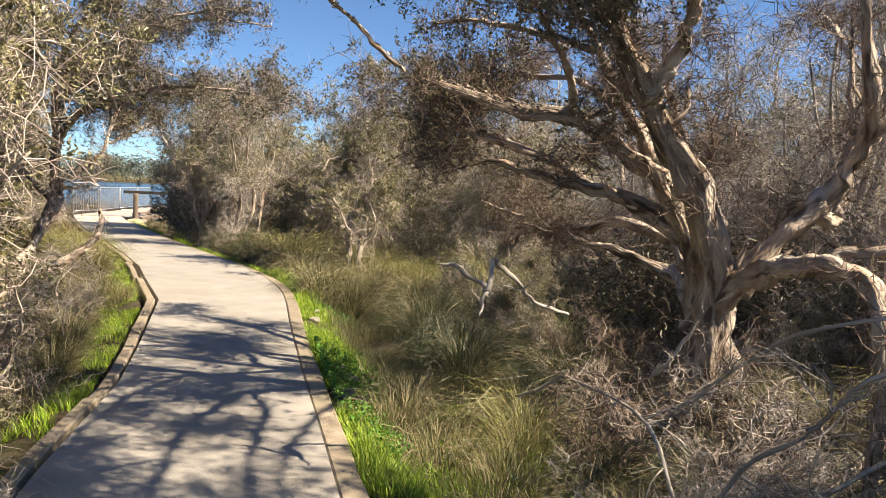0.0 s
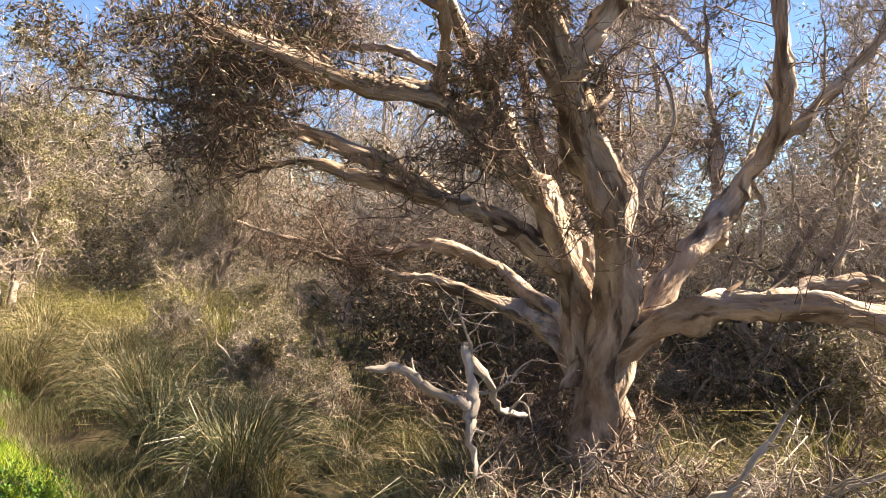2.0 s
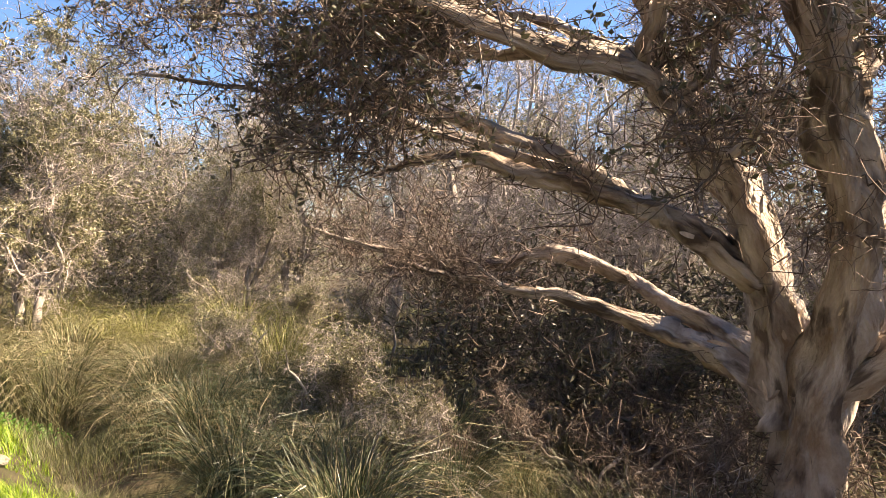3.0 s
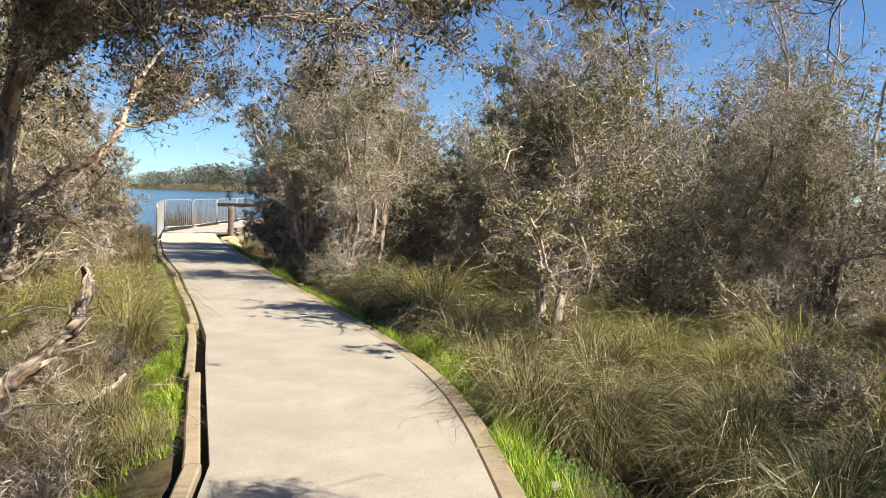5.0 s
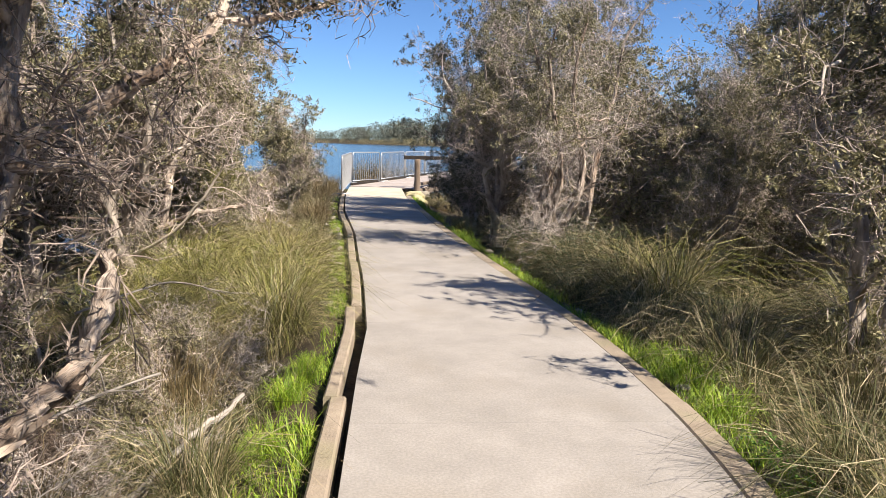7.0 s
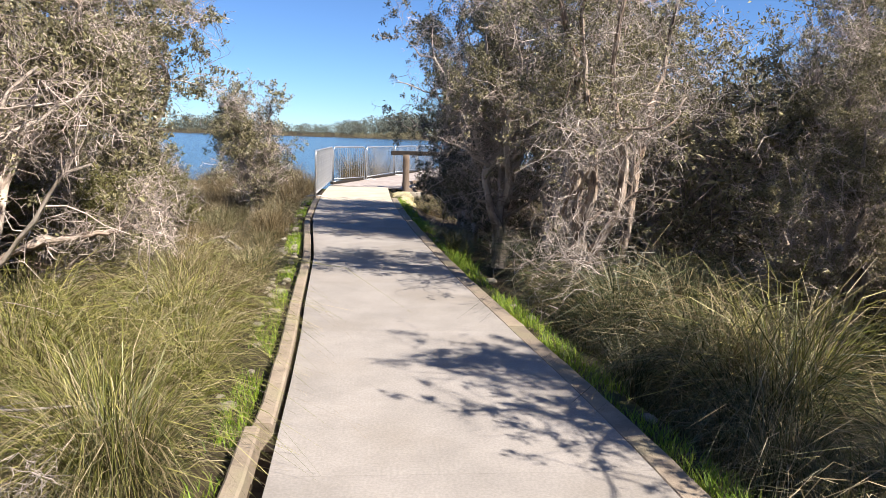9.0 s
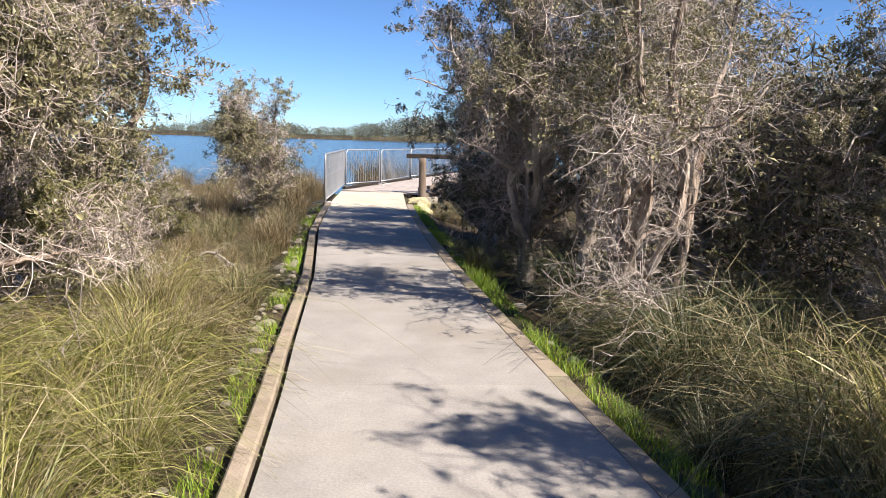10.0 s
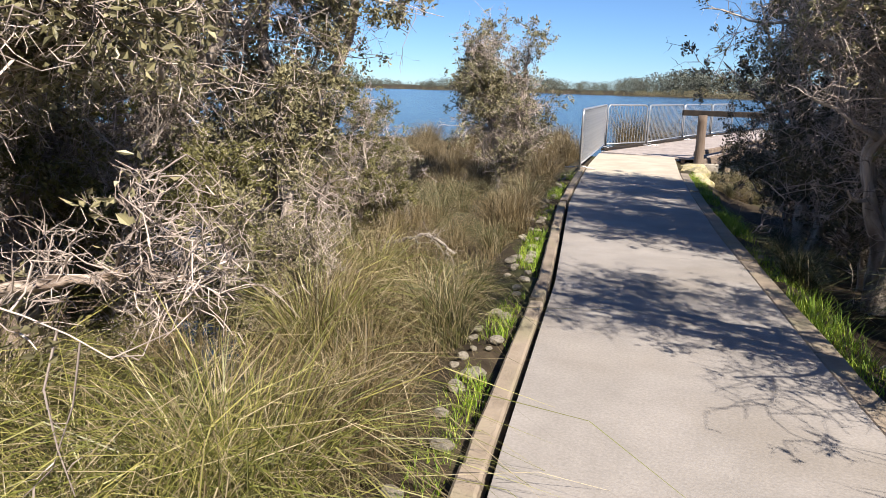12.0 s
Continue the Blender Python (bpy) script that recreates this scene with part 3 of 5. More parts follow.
GREY = "grey-barked swamp paperbark thick with dead twigs and olive leaves"
T = "lakeside thicket"
kinds = {
    "grey": tree("paperbark_tree", 11, stem_set(1, 3, 3.9, 0.8, 0.05), GREY, n_limbs=24, n_branch=130, n_twig=1500, n_twiglet=5800, n_leaf=25500, top=3.9, leaf=0.034, leaf_low=0.30,
                 hang=0.07, spread=1.45, low_limb=0.08, twig_from=0.05, group=T),
    "pale": tree("paperbark_tree", 12, stem_set(2, 4, 4.1, 1.1, 0.055), "pale many-stemmed paperbark with bare grey limbs and thin foliage", n_limbs=26, n_branch=140, n_twig=1600,
                 n_twiglet=6350, n_leaf=17000, top=4.1, leaf=0.034, leaf_low=0.28, spread=1.45, low_limb=0.10, hang=0.08, twig_from=0.06, bark=PAPERBARK, twig=TWIG_PALE, group=T),
    "bare": tree("paperbark_tree", 18, stem_set(8, 4, 4.2, 1.0, 0.05), "almost leafless pale paperbark, a haze of pinkish-grey twigs", n_limbs=26, n_branch=150, n_twig=1900,
                 n_twiglet=8500, n_leaf=4250, top=4.2, leaf=0.037, leaf_low=0.3, spread=1.4, low_limb=0.12, twig_from=0.08, bark=BARK_PALE, twig=TWIG_PALE, group=T),
    "green": tree("paperbark_tree", 13, stem_set(3, 2, 4.1, 0.6, 0.045), "leafy olive-green paperbark with a slender pale trunk", n_limbs=26, n_branch=130, n_twig=1300, n_twiglet=4450,
                  n_leaf=32300, top=4.1, leaf=0.036, leaf_low=0.05, spread=1.5, low_limb=0.12, group=T),
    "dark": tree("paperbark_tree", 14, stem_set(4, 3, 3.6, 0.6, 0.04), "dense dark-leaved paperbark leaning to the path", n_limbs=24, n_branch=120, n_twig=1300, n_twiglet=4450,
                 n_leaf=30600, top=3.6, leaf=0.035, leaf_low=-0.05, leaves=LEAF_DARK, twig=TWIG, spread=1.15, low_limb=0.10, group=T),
    "bush": tree("paperbark_bush", 15, stem_set(5, 5, 1.7, 0.7, 0.022), "low tangled grey shrub of dead and leafy twigs", "shrub", n_limbs=14, n_branch=80, n_twig=900,
                 n_twiglet=4450, n_leaf=6800, top=1.7, leaf=0.037, spread=0.85, leaf_low=0.2, girth=0.009, low_limb=0.05, twig_from=0.02, hang=0.05, group="undergrowth"),
    "fresh": tree("paperbark_bush", 16, stem_set(6, 3, 2.6, 0.7, 0.028), "small yellowish-green leafy paperbark sapling", "shrub", n_limbs=18, n_branch=90, n_twig=1000,
                  n_twiglet=3400, n_leaf=18700, top=2.6, leaf=0.041, spread=0.95, leaf_low=-0.05, low_limb=0.08, leaves=LEAF_FRESH, group="undergrowth"),
    "brush": tree("dead_brush", 17, stem_set(7, 6, 0.7, 0.5, 0.014), "heap of dry leafless grey brushwood", "brushwood", n_limbs=14, n_branch=60, n_twig=560, n_twiglet=2100,
                  n_leaf=0, spread=0.55, low_limb=0.05, twig_from=0.02, hang=0.10, twig=TWIG_DARK, group="dead brush"),
    "sticks": tree("dead_brush", 19, stem_set(9, 9, 0.75, 0.6, 0.009), "tangle of silvery dead sticks over dark undergrowth", "brushwood", n_limbs=26, n_branch=80, n_twig=420, n_twiglet=1000,
                   n_leaf=0, spread=0.6, low_limb=0.05, twig_from=0.02, hang=0.06, twig=TWIG_PALE, bark=DEADWOOD, girth=0.007, group="dead brush"),
}
used = set()


def plant(kind, x, y, scale=1.0, turn=0.0, label="", lift=0.0, squash=1.0):
    src = kinds[kind]
    z = float(height(x, y)) + lift
    m = pose(x, y, z, 0, 0, turn) @ Matrix.Diagonal((scale, scale, scale * squash, 1))
    if kind in used:
        ob = copy_thing(src, m)
    else:
        used.add(kind)
        ob = src
        ob.matrix_basis = m
    if label:
        tagged(ob, label)
    return ob


# thicket on the lake side of the bend, nearest row first
PLANTS = """
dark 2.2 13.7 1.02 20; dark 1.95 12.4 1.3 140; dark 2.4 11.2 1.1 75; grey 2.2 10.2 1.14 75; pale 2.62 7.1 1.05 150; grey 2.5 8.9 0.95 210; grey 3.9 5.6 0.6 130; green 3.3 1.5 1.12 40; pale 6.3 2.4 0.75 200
grey 3.6 12.2 1.1 300; green 4.6 9.8 1.2 120; green 5.2 6.6 0.7 260; grey 5.4 4.6 0.72 30; green 6.8 5.8 1.2 80; pale 6.4 8.3 1.15 150; green 8.6 4.4 1.05 10
grey 7.3 2.4 0.75 100;   bush 5.2 5.2 0.9 120; bush 3.7 5.6 0.8 30; bush 6.1 1.2 1.0 240; bush 2.9 12.3 0.8 200; bush 2.7 14.6 0.8 300
bare 8.3 -2.4 1.0 115; bare 6.0 -3.4 1.0 60; bare 5.3 -7.5 1.0 160; bush 3.4 -3.3 0.75 30; bush 3.9 -1.9 0.7 210; bush 2.9 -4.6 0.6 120; bare 7.4 -4.8 1.15 205; bare 6.3 -6.6 1.15 305;  bare 9.2 -3.4 1.25 175; bare 7.2 -8.6 1.15 285;   bare 8.8 -10.2 1.2 15; bare 9.4 3.2 1.3 40; bare 8.6 0.4 1.25 130; bare 10.3 -1.4 1.35 260; bare 8.0 5.6 1.2 320
bush 5.0 -4.9 0.9 95; bush 5.4 -6.2 1.0 15; bush 5.0 -8.6 0.95 215; bush 6.4 -1.6 0.8 200;  bush 6.2 0.0 0.8 20;  grey 3.9 -13.0 1.0 150; dark 4.1 -10.5 1.05 40; dark 2.9 -11.7 1.2 160; dark 2.35 -10.5 1.05 280
grey -3.6 -8.0 1.0 130; grey -2.75 -5.6 1.1 210; green -3.0 -1.6 1.05 100; grey -2.5 -8.7 0.9 10; grey -2.75 -7.5 0.95 300; bush -2.3 -7.4 0.8 60; grey -2.6 -4.2 1.0 80; grey -3.0 -6.2 0.95 20; bush -2.45 -6.2 0.95 30; bush -2.1 -4.8 0.95 160; bush -1.8 -3.4 0.85 250; fresh -2.6 -3.6 1.0 20; grey -3.1 -4.9 1.2 250; grey -3.3 -2.6 1.25 10; pale -3.6 -6.6 1.2 90; bush -3.3 -8.8 1.2 100
grey -3.1 1.4 1.0 45; pale -4.0 3.9 1.0 185; grey -2.75 4.7 0.95 120; pale -3.2 6.0 0.75 10; green -3.0 8.7 1.02 320; grey -3.6 7.4 1.1 200; pale -4.0 6.0 0.95 60; fresh -2.75 6.9 0.75 75; fresh -3.7 9.8 0.85 200;  bush -2.5 1.8 0.75 280
bush -2.9 4.9 0.75 40; fresh -4.8 12.4 0.8 30; green -2.7 6.7 0.72 150; bush -2.3 7.9 0.75 20; fresh -2.9 10.3 0.75 260; grey -3.9 5.0 1.0 300; bush -3.3 11.6 0.8 130
bush -2.35 -0.9 0.85 70; bush -2.1 0.5 0.9 310; bush -1.6 1.1 0.5 20; grey -2.9 -0.4 0.85 160; bush -2.5 -2.4 0.9 5; brush -2.0 -2.0 0.8 260; bush 4.6 -6.9 0.8 140; bush 5.2 -5.4 0.75 20; brush 4.4 -6.3 1.2 100; brush 4.3 -5.3 1.2 220
sticks -1.5 -1.1 0.8 60; sticks -1.45 -0.2 0.7 170; sticks -1.9 -1.8 1.0 260; sticks -1.75 0.5 0.8 10; sticks -2.2 -0.6 1.2 90; bush -2.2 -0.4 0.7 120; green 4.5 6.5 0.85 30; dark 2.3 14.7 0.6 75
sticks -1.25 0.9 0.65 30; sticks -1.2 1.8 0.65 140; sticks -1.5 2.3 0.8 220; sticks -1.15 0.1 0.5 300; bush -1.6 1.7 0.5 80
"""
for item in PLANTS.replace("\n", ";").split(";"):
    if item.strip():
        k, *v = item.split()
        plant(k, *[float(q) for q in v])


def thicket(name, seed, centres, n, label, big=1.0, twig=TWIG, leaves=LEAF):
    """Background scrub too far in to tell apart: crowns of twigs and leaves."""
    rng = np.random.default_rng(seed)
    VT, FT, VL, FL, o1, o2 = [], [], [], [], 0, 0
    ob = tagged(root(name, *centres[0][:2]), label, "thicket", kind="stuff")
    for x, y, r, h in centres:
        c = np.array([x - centres[0][0], y - centres[0][1], float(height(x, y)) + h * 0.5])
        d = sphere_dirs(rng, 60)
        hubs = c + d * np.array([r, r, h * 0.5]) * rng.uniform(0.45, 1.0, (60, 1))
        q = hubs[rng.integers(60, size=n)] + rng.normal(size=(n, 3)) * 0.22
        q[:, 2] = np.maximum(q[:, 2], -0.4)
        k = n // 2
        V, F = ribbons(np.stack([q[:k], q[:k] + sphere_dirs(rng, k) * rng.uniform(0.12, 0.5, (k, 1))], 1), sphere_dirs(rng, k), big * rng.uniform(0.003, 0.008, (k, 1)) * np.array([[1, 0.5]]))
        VT.append(V)
        FT.append(F + o1)
        o1 += len(V)
        V, F = leaf_faces(q, sphere_dirs(rng, n), big * rng.uniform(0.05, 0.12, n), big * rng.uniform(0.010, 0.022, n), rng)
        VL.append(V)
        FL.append(F + o2)
        o2 += len(V)
    tagged(part("twig_mass", as_mesh("twig_mass", np.concatenate(VT), np.concatenate(FT), twig, False), ob), kind="stuff")
    tagged(part("crown", as_mesh("crown", np.concatenate(VL), np.concatenate(FL), leaves, False), ob), kind="stuff")
    return ob


rng = np.random.default_rng(77)
thicket("thicket", 121, [(9.5 + (2.2 if y < 1 else 0) + 1.8 * rng.uniform(-1, 1), y, 1.7, rng.uniform(3.6, 5.0)) for y in np.arange(-12, 13, 1.5)]
        + [(6.5 + 1.2 * rng.uniform(-1, 1), y, 1.5, rng.uniform(3.4, 4.4)) for y in np.arange(9.5, 15, 1.5)], 2500, "grey-green paperbark thicket closing the view inland")
thicket("thicket", 123, [(13.0 + 1.5 * rng.uniform(-1, 1), y, 2.4, rng.uniform(4.2, 5.4)) for y in np.arange(-16, 26, 2.0)]
        + [(x, 19.5 + 0.25 * x + rng.uniform(-1, 1), 1.8, rng.uniform(3.4, 4.2)) for x in np.arange(5.5, 14, 1.7)], 2600, "grey-green paperbark thicket in the distance inland", 1.9)
thicket("thicket", 122, [(-6.8 + 1.4 * rng.uniform(-1, 1), y, 1.6, rng.uniform(3.2, 4.4)) for y in np.arange(-12, 10, 1.6)], 2200, "grey-green paperbark thicket on the lake flat")
thicket("thicket", 124, [(4.7 + 0.5 * rng.uniform(-1, 1), y, 1.0, rng.uniform(2.6, 3.4)) for y in np.arange(8.0, 14.5, 1.1)], 2600, "dense heart of the thicket beside the path", 1.2, TWIG_MID, LEAF)
thicket("thicket", 127, [(6.2 + 0.4 * rng.uniform(-1, 1), y, 1.0, rng.uniform(2.8, 3.6)) for y in np.arange(3.5, 8.0, 1.1)], 2600, "grey-green scrub closing the view behind the sedge")
# dark twigs and leaves here stand in for the shade inside the scrub
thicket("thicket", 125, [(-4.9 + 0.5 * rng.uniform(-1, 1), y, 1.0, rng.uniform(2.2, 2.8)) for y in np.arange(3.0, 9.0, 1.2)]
        + [(-3.6 + 0.4 * rng.uniform(-1, 1), y, 0.9, rng.uniform(2.4, 3.0)) for y in np.arange(-3.0, 2.0, 1.1)], 2300, "core of the lakeside scrub, its inner shade put into dark brown twigs and leaves", 1.2, TWIG_DARK, LEAF_DARK)
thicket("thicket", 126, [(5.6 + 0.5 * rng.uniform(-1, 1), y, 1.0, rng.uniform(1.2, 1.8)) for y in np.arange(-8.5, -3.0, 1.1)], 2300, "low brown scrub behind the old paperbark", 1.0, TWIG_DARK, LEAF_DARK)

# small round tree by the water
lake_tree = tree("paperbark_tree", 31, [([(0.10, 0, -0.3), (0.12, 0.02, 0.3), (0.16, 0.05, 0.9), (0.25, 0.1, 1.7), (0.3, 0.1, 2.5)], [0.06, 0.055, 0.045, 0.03, 0.012]),
                                        ([(-0.10, 0, -0.3), (-0.11, 0.02, 0.35), (-0.18, 0.0, 1.0), (-0.3, -0.1, 1.7), (-0.4, -0.1, 2.2)], [0.06, 0.05, 0.04, 0.025, 0.012])],
                 "small rounded paperbark tree with two pale stems beside the lake", n_limbs=44, n_branch=230, n_twig=2400, n_twiglet=8000, n_leaf=30000, leaf=0.048,
                 top=2.7, spread=1.0, leaf_low=0.0, low_limb=0.26, twig_from=0.25, bark=BARK_PALE, twig=TWIG)
lake_tree.location = (-2.2, 15.2, -0.42)

# old spreading paperbark beside the path, in world coordinates
OLD_STEM = [([(3.04, -7.02, -0.7), (3.03, -7.03, 0.2), (3.0, -7.06, 0.7), (2.86, -7.16, 1.1), (2.68, -7.21, 1.45), (2.5, -7.22, 1.75), (2.3, -7.2, 2.0), (2.1, -7.17, 2.27), (1.93, -7.05, 2.7), (1.75, -6.95, 3.3), (1.65, -6.9, 3.8)],
             [0.20, 0.175, 0.15, 0.112, 0.105, 0.10, 0.088, 0.075, 0.055, 0.036, 0.014])]
OLD_LIMBS = [
    # main limb rising towards the path, then running out level
    ([(3.02, -6.98, 0.6), (3.03, -6.9, 0.95), (2.9, -6.82, 1.38), (2.72, -6.74, 1.74), (2.47, -6.65, 1.93), (2.2, -6.6, 2.07), (1.97, -6.53, 2.17), (1.7, -6.36, 2.21), (1.35, -6.05, 2.33), (1.0, -5.75, 2.46)],
     [0.14, 0.112, 0.092, 0.08, 0.068, 0.06, 0.052, 0.044, 0.03, 0.012]),
    # its upper fork
    ([(2.78, -6.74, 1.66), (2.7, -6.55, 2.0), (2.55, -6.45, 2.32), (2.35, -6.3, 2.75), (2.1, -6.1, 3.2), (1.9, -5.95, 3.6)], [0.062, 0.052, 0.045, 0.036, 0.024, 0.010]),
    # dark middle limb drooping at its end
    ([(2.9, -6.8, 1.3), (2.58, -6.46, 1.58), (2.19, -6.4, 1.69), (1.9, -6.1, 1.76), (1.65, -5.85, 1.82), (1.45, -5.6, 1.74)], [0.062, 0.05, 0.042, 0.034, 0.022, 0.007]),
    ([(2.3, -6.42, 1.66), (2.1, -6.1, 1.85), (1.75, -5.75, 2.0), (1.55, -5.65, 2.08), (1.35, -5.55, 2.12)], [0.036, 0.032, 0.026, 0.018, 0.007]),
    ([(2.25, -6.4, 1.68), (2.35, -5.7, 1.9), (2.25, -5.0, 2.1), (1.95, -4.3, 2.28), (1.55, -3.65, 2.36)], [0.034, 0.028, 0.021, 0.014, 0.006]),
    ([(2.55, -6.45, 2.3), (2.6, -5.7, 2.6), (2.45, -5.0, 2.72), (2.15, -4.4, 2.74), (1.8, -3.8, 2.72)], [0.032, 0.026, 0.02, 0.014, 0.006]),
    # low sunlit limbs reaching out behind
    ([(3.05, -6.9, 0.7), (3.27, -6.52, 0.9), (3.47, -6.18, 0.95), (3.34, -5.73, 1.07), (3.25, -5.3, 1.14), (3.2, -4.85, 1.2), (3.05, -4.4, 1.28)], [0.085, 0.062, 0.05, 0.04, 0.032, 0.022, 0.009]),
    ([(3.08, -6.88, 0.85), (3.5, -6.3, 1.04), (3.86, -5.8, 1.17), (3.57, -5.41, 1.37), (3.42, -5.1, 1.29), (3.34, -4.82, 1.3), (3.1, -4.3, 1.36), (2.85, -3.8, 1.5)], [0.07, 0.055, 0.046, 0.04, 0.034, 0.028, 0.018, 0.008]),
    # pale limb between the two trunks
    ([(3.08, -6.98, 0.9), (3.22, -6.85, 1.25), (3.32, -6.68, 1.6), (3.25, -6.5, 1.95), (3.1, -6.4, 2.5), (3.0, -6.35, 3.1)], [0.075, 0.062, 0.052, 0.042, 0.03, 0.012]),
    ([(3.1, -7.05, 0.95), (3.35, -7.1, 1.2), (3.6, -7.15, 1.34)], [0.06, 0.05, 0.032]),
    # great level limb bending down to the ground
    ([(3.02, -7.05, 0.68), (2.93, -7.3, 0.98), (2.85, -7.55, 1.12), (2.75, -7.8, 1.2), (2.6, -8.15, 1.24), (2.4, -8.5, 1.2), (2.22, -8.75, 1.08), (2.15, -8.85, 0.8), (2.18, -8.83, 0.35), (2.2, -8.8, -0.45)],
     [0.105, 0.085, 0.072, 0.064, 0.058, 0.05, 0.044, 0.038, 0.03, 0.024]),
    # limb rising from it
    ([(2.95, -7.3, 0.95), (3.25, -7.42, 1.3), (3.5, -7.55, 1.6), (3.62, -7.64, 1.84), (3.55, -7.82, 2.1), (3.42, -7.86, 2.5), (3.36, -7.82, 3.1), (3.3, -7.8, 3.7)], [0.085, 0.074, 0.066, 0.06, 0.052, 0.042, 0.03, 0.012]),
    ([(3.56, -7.8, 2.08), (3.62, -8.05, 2.35), (3.75, -8.3, 2.7), (3.8, -8.5, 3.1)], [0.036, 0.03, 0.022, 0.009]),
    ([(2.7, -7.95, 1.22), (2.95, -8.2, 1.3), (3.1, -8.5, 1.28), (3.2, -8.9, 1.34)], [0.036, 0.03, 0.022, 0.009]),
    ([(3.5, -7.55, 1.55), (3.8, -7.45, 1.5), (4.05, -7.4, 1.8), (4.2, -7.3, 2.4), (4.2, -7.2, 3.2)], [0.05, 0.042, 0.036, 0.026, 0.01]),
    # upper crown over the path
    ([(2.1, -7.17, 2.25), (2.15, -7.35, 2.6), (2.05, -7.6, 3.0), (1.9, -7.9, 3.4)], [0.055, 0.045, 0.032, 0.012]),
    ([(1.85, -7.0, 2.95), (1.4, -6.8, 3.2), (0.9, -6.6, 3.3), (0.3, -6.4, 3.3)], [0.026, 0.02, 0.014, 0.006]),
    ([(1.8, -6.95, 3.1), (1.5, -7.6, 3.3), (1.2, -8.3, 3.4), (0.9, -9.0, 3.3)], [0.026, 0.02, 0.014, 0.006]),
    ([(2.0, -7.7, 3.1), (1.7, -8.5, 3.3), (1.5, -9.3, 3.4), (1.2, -10.1, 3.3)], [0.026, 0.02, 0.014, 0.006]),
    ([(2.05, -7.6, 3.0), (2.3, -8.4, 3.4), (2.2, -9.2, 3.6), (2.0, -10.0, 3.6)], [0.024, 0.019, 0.013, 0.006]),
    ([(2.35, -6.3, 2.75), (1.9, -5.8, 2.95), (1.6, -5.4, 3.05), (1.4, -5.1, 3.0)], [0.026, 0.02, 0.014, 0.006]),
    ([(2.1, -6.1, 3.15), (1.5, -6.0, 3.4), (0.9, -5.8, 3.5), (0.3, -5.5, 3.4)], [0.02, 0.016, 0.012, 0.006]),
    ([(1.97, -6.53, 2.17), (1.7, -6.7, 2.5), (1.3, -6.9, 2.8), (0.9, -7.2, 2.95)], [0.03, 0.024, 0.016, 0.006]),
    ([(1.5, -6.2, 2.27), (1.38, -6.0, 2.36), (1.25, -5.8, 2.42), (1.12, -5.65, 2.48)], [0.026, 0.02, 0.014, 0.006]),
    ([(1.7, -6.36, 2.21), (1.75, -5.9, 2.28), (1.78, -5.7, 2.34), (1.75, -5.5, 2.38)], [0.028, 0.022, 0.015, 0.006]),
    ([(0.95, -5.65, 2.5), (0.4, -5.8, 2.8), (-0.2, -5.9, 3.05), (-0.8, -5.9, 3.2)], [0.016, 0.013, 0.010, 0.006]),
    ([(3.3, -7.8, 3.5), (3.0, -8.6, 3.8), (2.6, -9.4, 3.9), (2.2, -10.2, 3.8)], [0.024, 0.019, 0.013, 0.006]),
    ([(4.2, -7.25, 2.8), (4.6, -6.8, 3.2), (5.0, -6.3, 3.5)], [0.022, 0.016, 0.008]),
]


def towards_path(p):
    """Leaves crowd the outer crown on the path side and thin out among the bare limbs inland."""
    high = p[:, 2] > 2.75
    return np.where(high, np.clip((2.75 - p[:, 0]) / 0.9, 0.06, 1), np.clip((2.3 - p[:, 0]) / 1.3, 0.05, 0.4) * np.clip((p[:, 2] - 1.4) / 0.9, 0.05, 0.8)) * np.clip((-3.3 - p[:, 1]) / 0.7, 0.08, 1)


old_tree = tree("old_paperbark", 41, OLD_STEM, "gnarled old paperbark with peeling pale bark and long spreading limbs", limbs=OLD_LIMBS, n_limbs=60, n_branch=720, n_twig=9500,
                n_twiglet=34000, n_leaf=60000, spread=0.95, peel=900, top=3.0, leaf_low=0.42, bark=PAPERBARK, twig=TWIG_DARK, leaves=LEAF_DARK, twig_from=0.4, leaf=0.035, low_limb=0.5, lumps=0.5,
                leaf_at=towards_path)

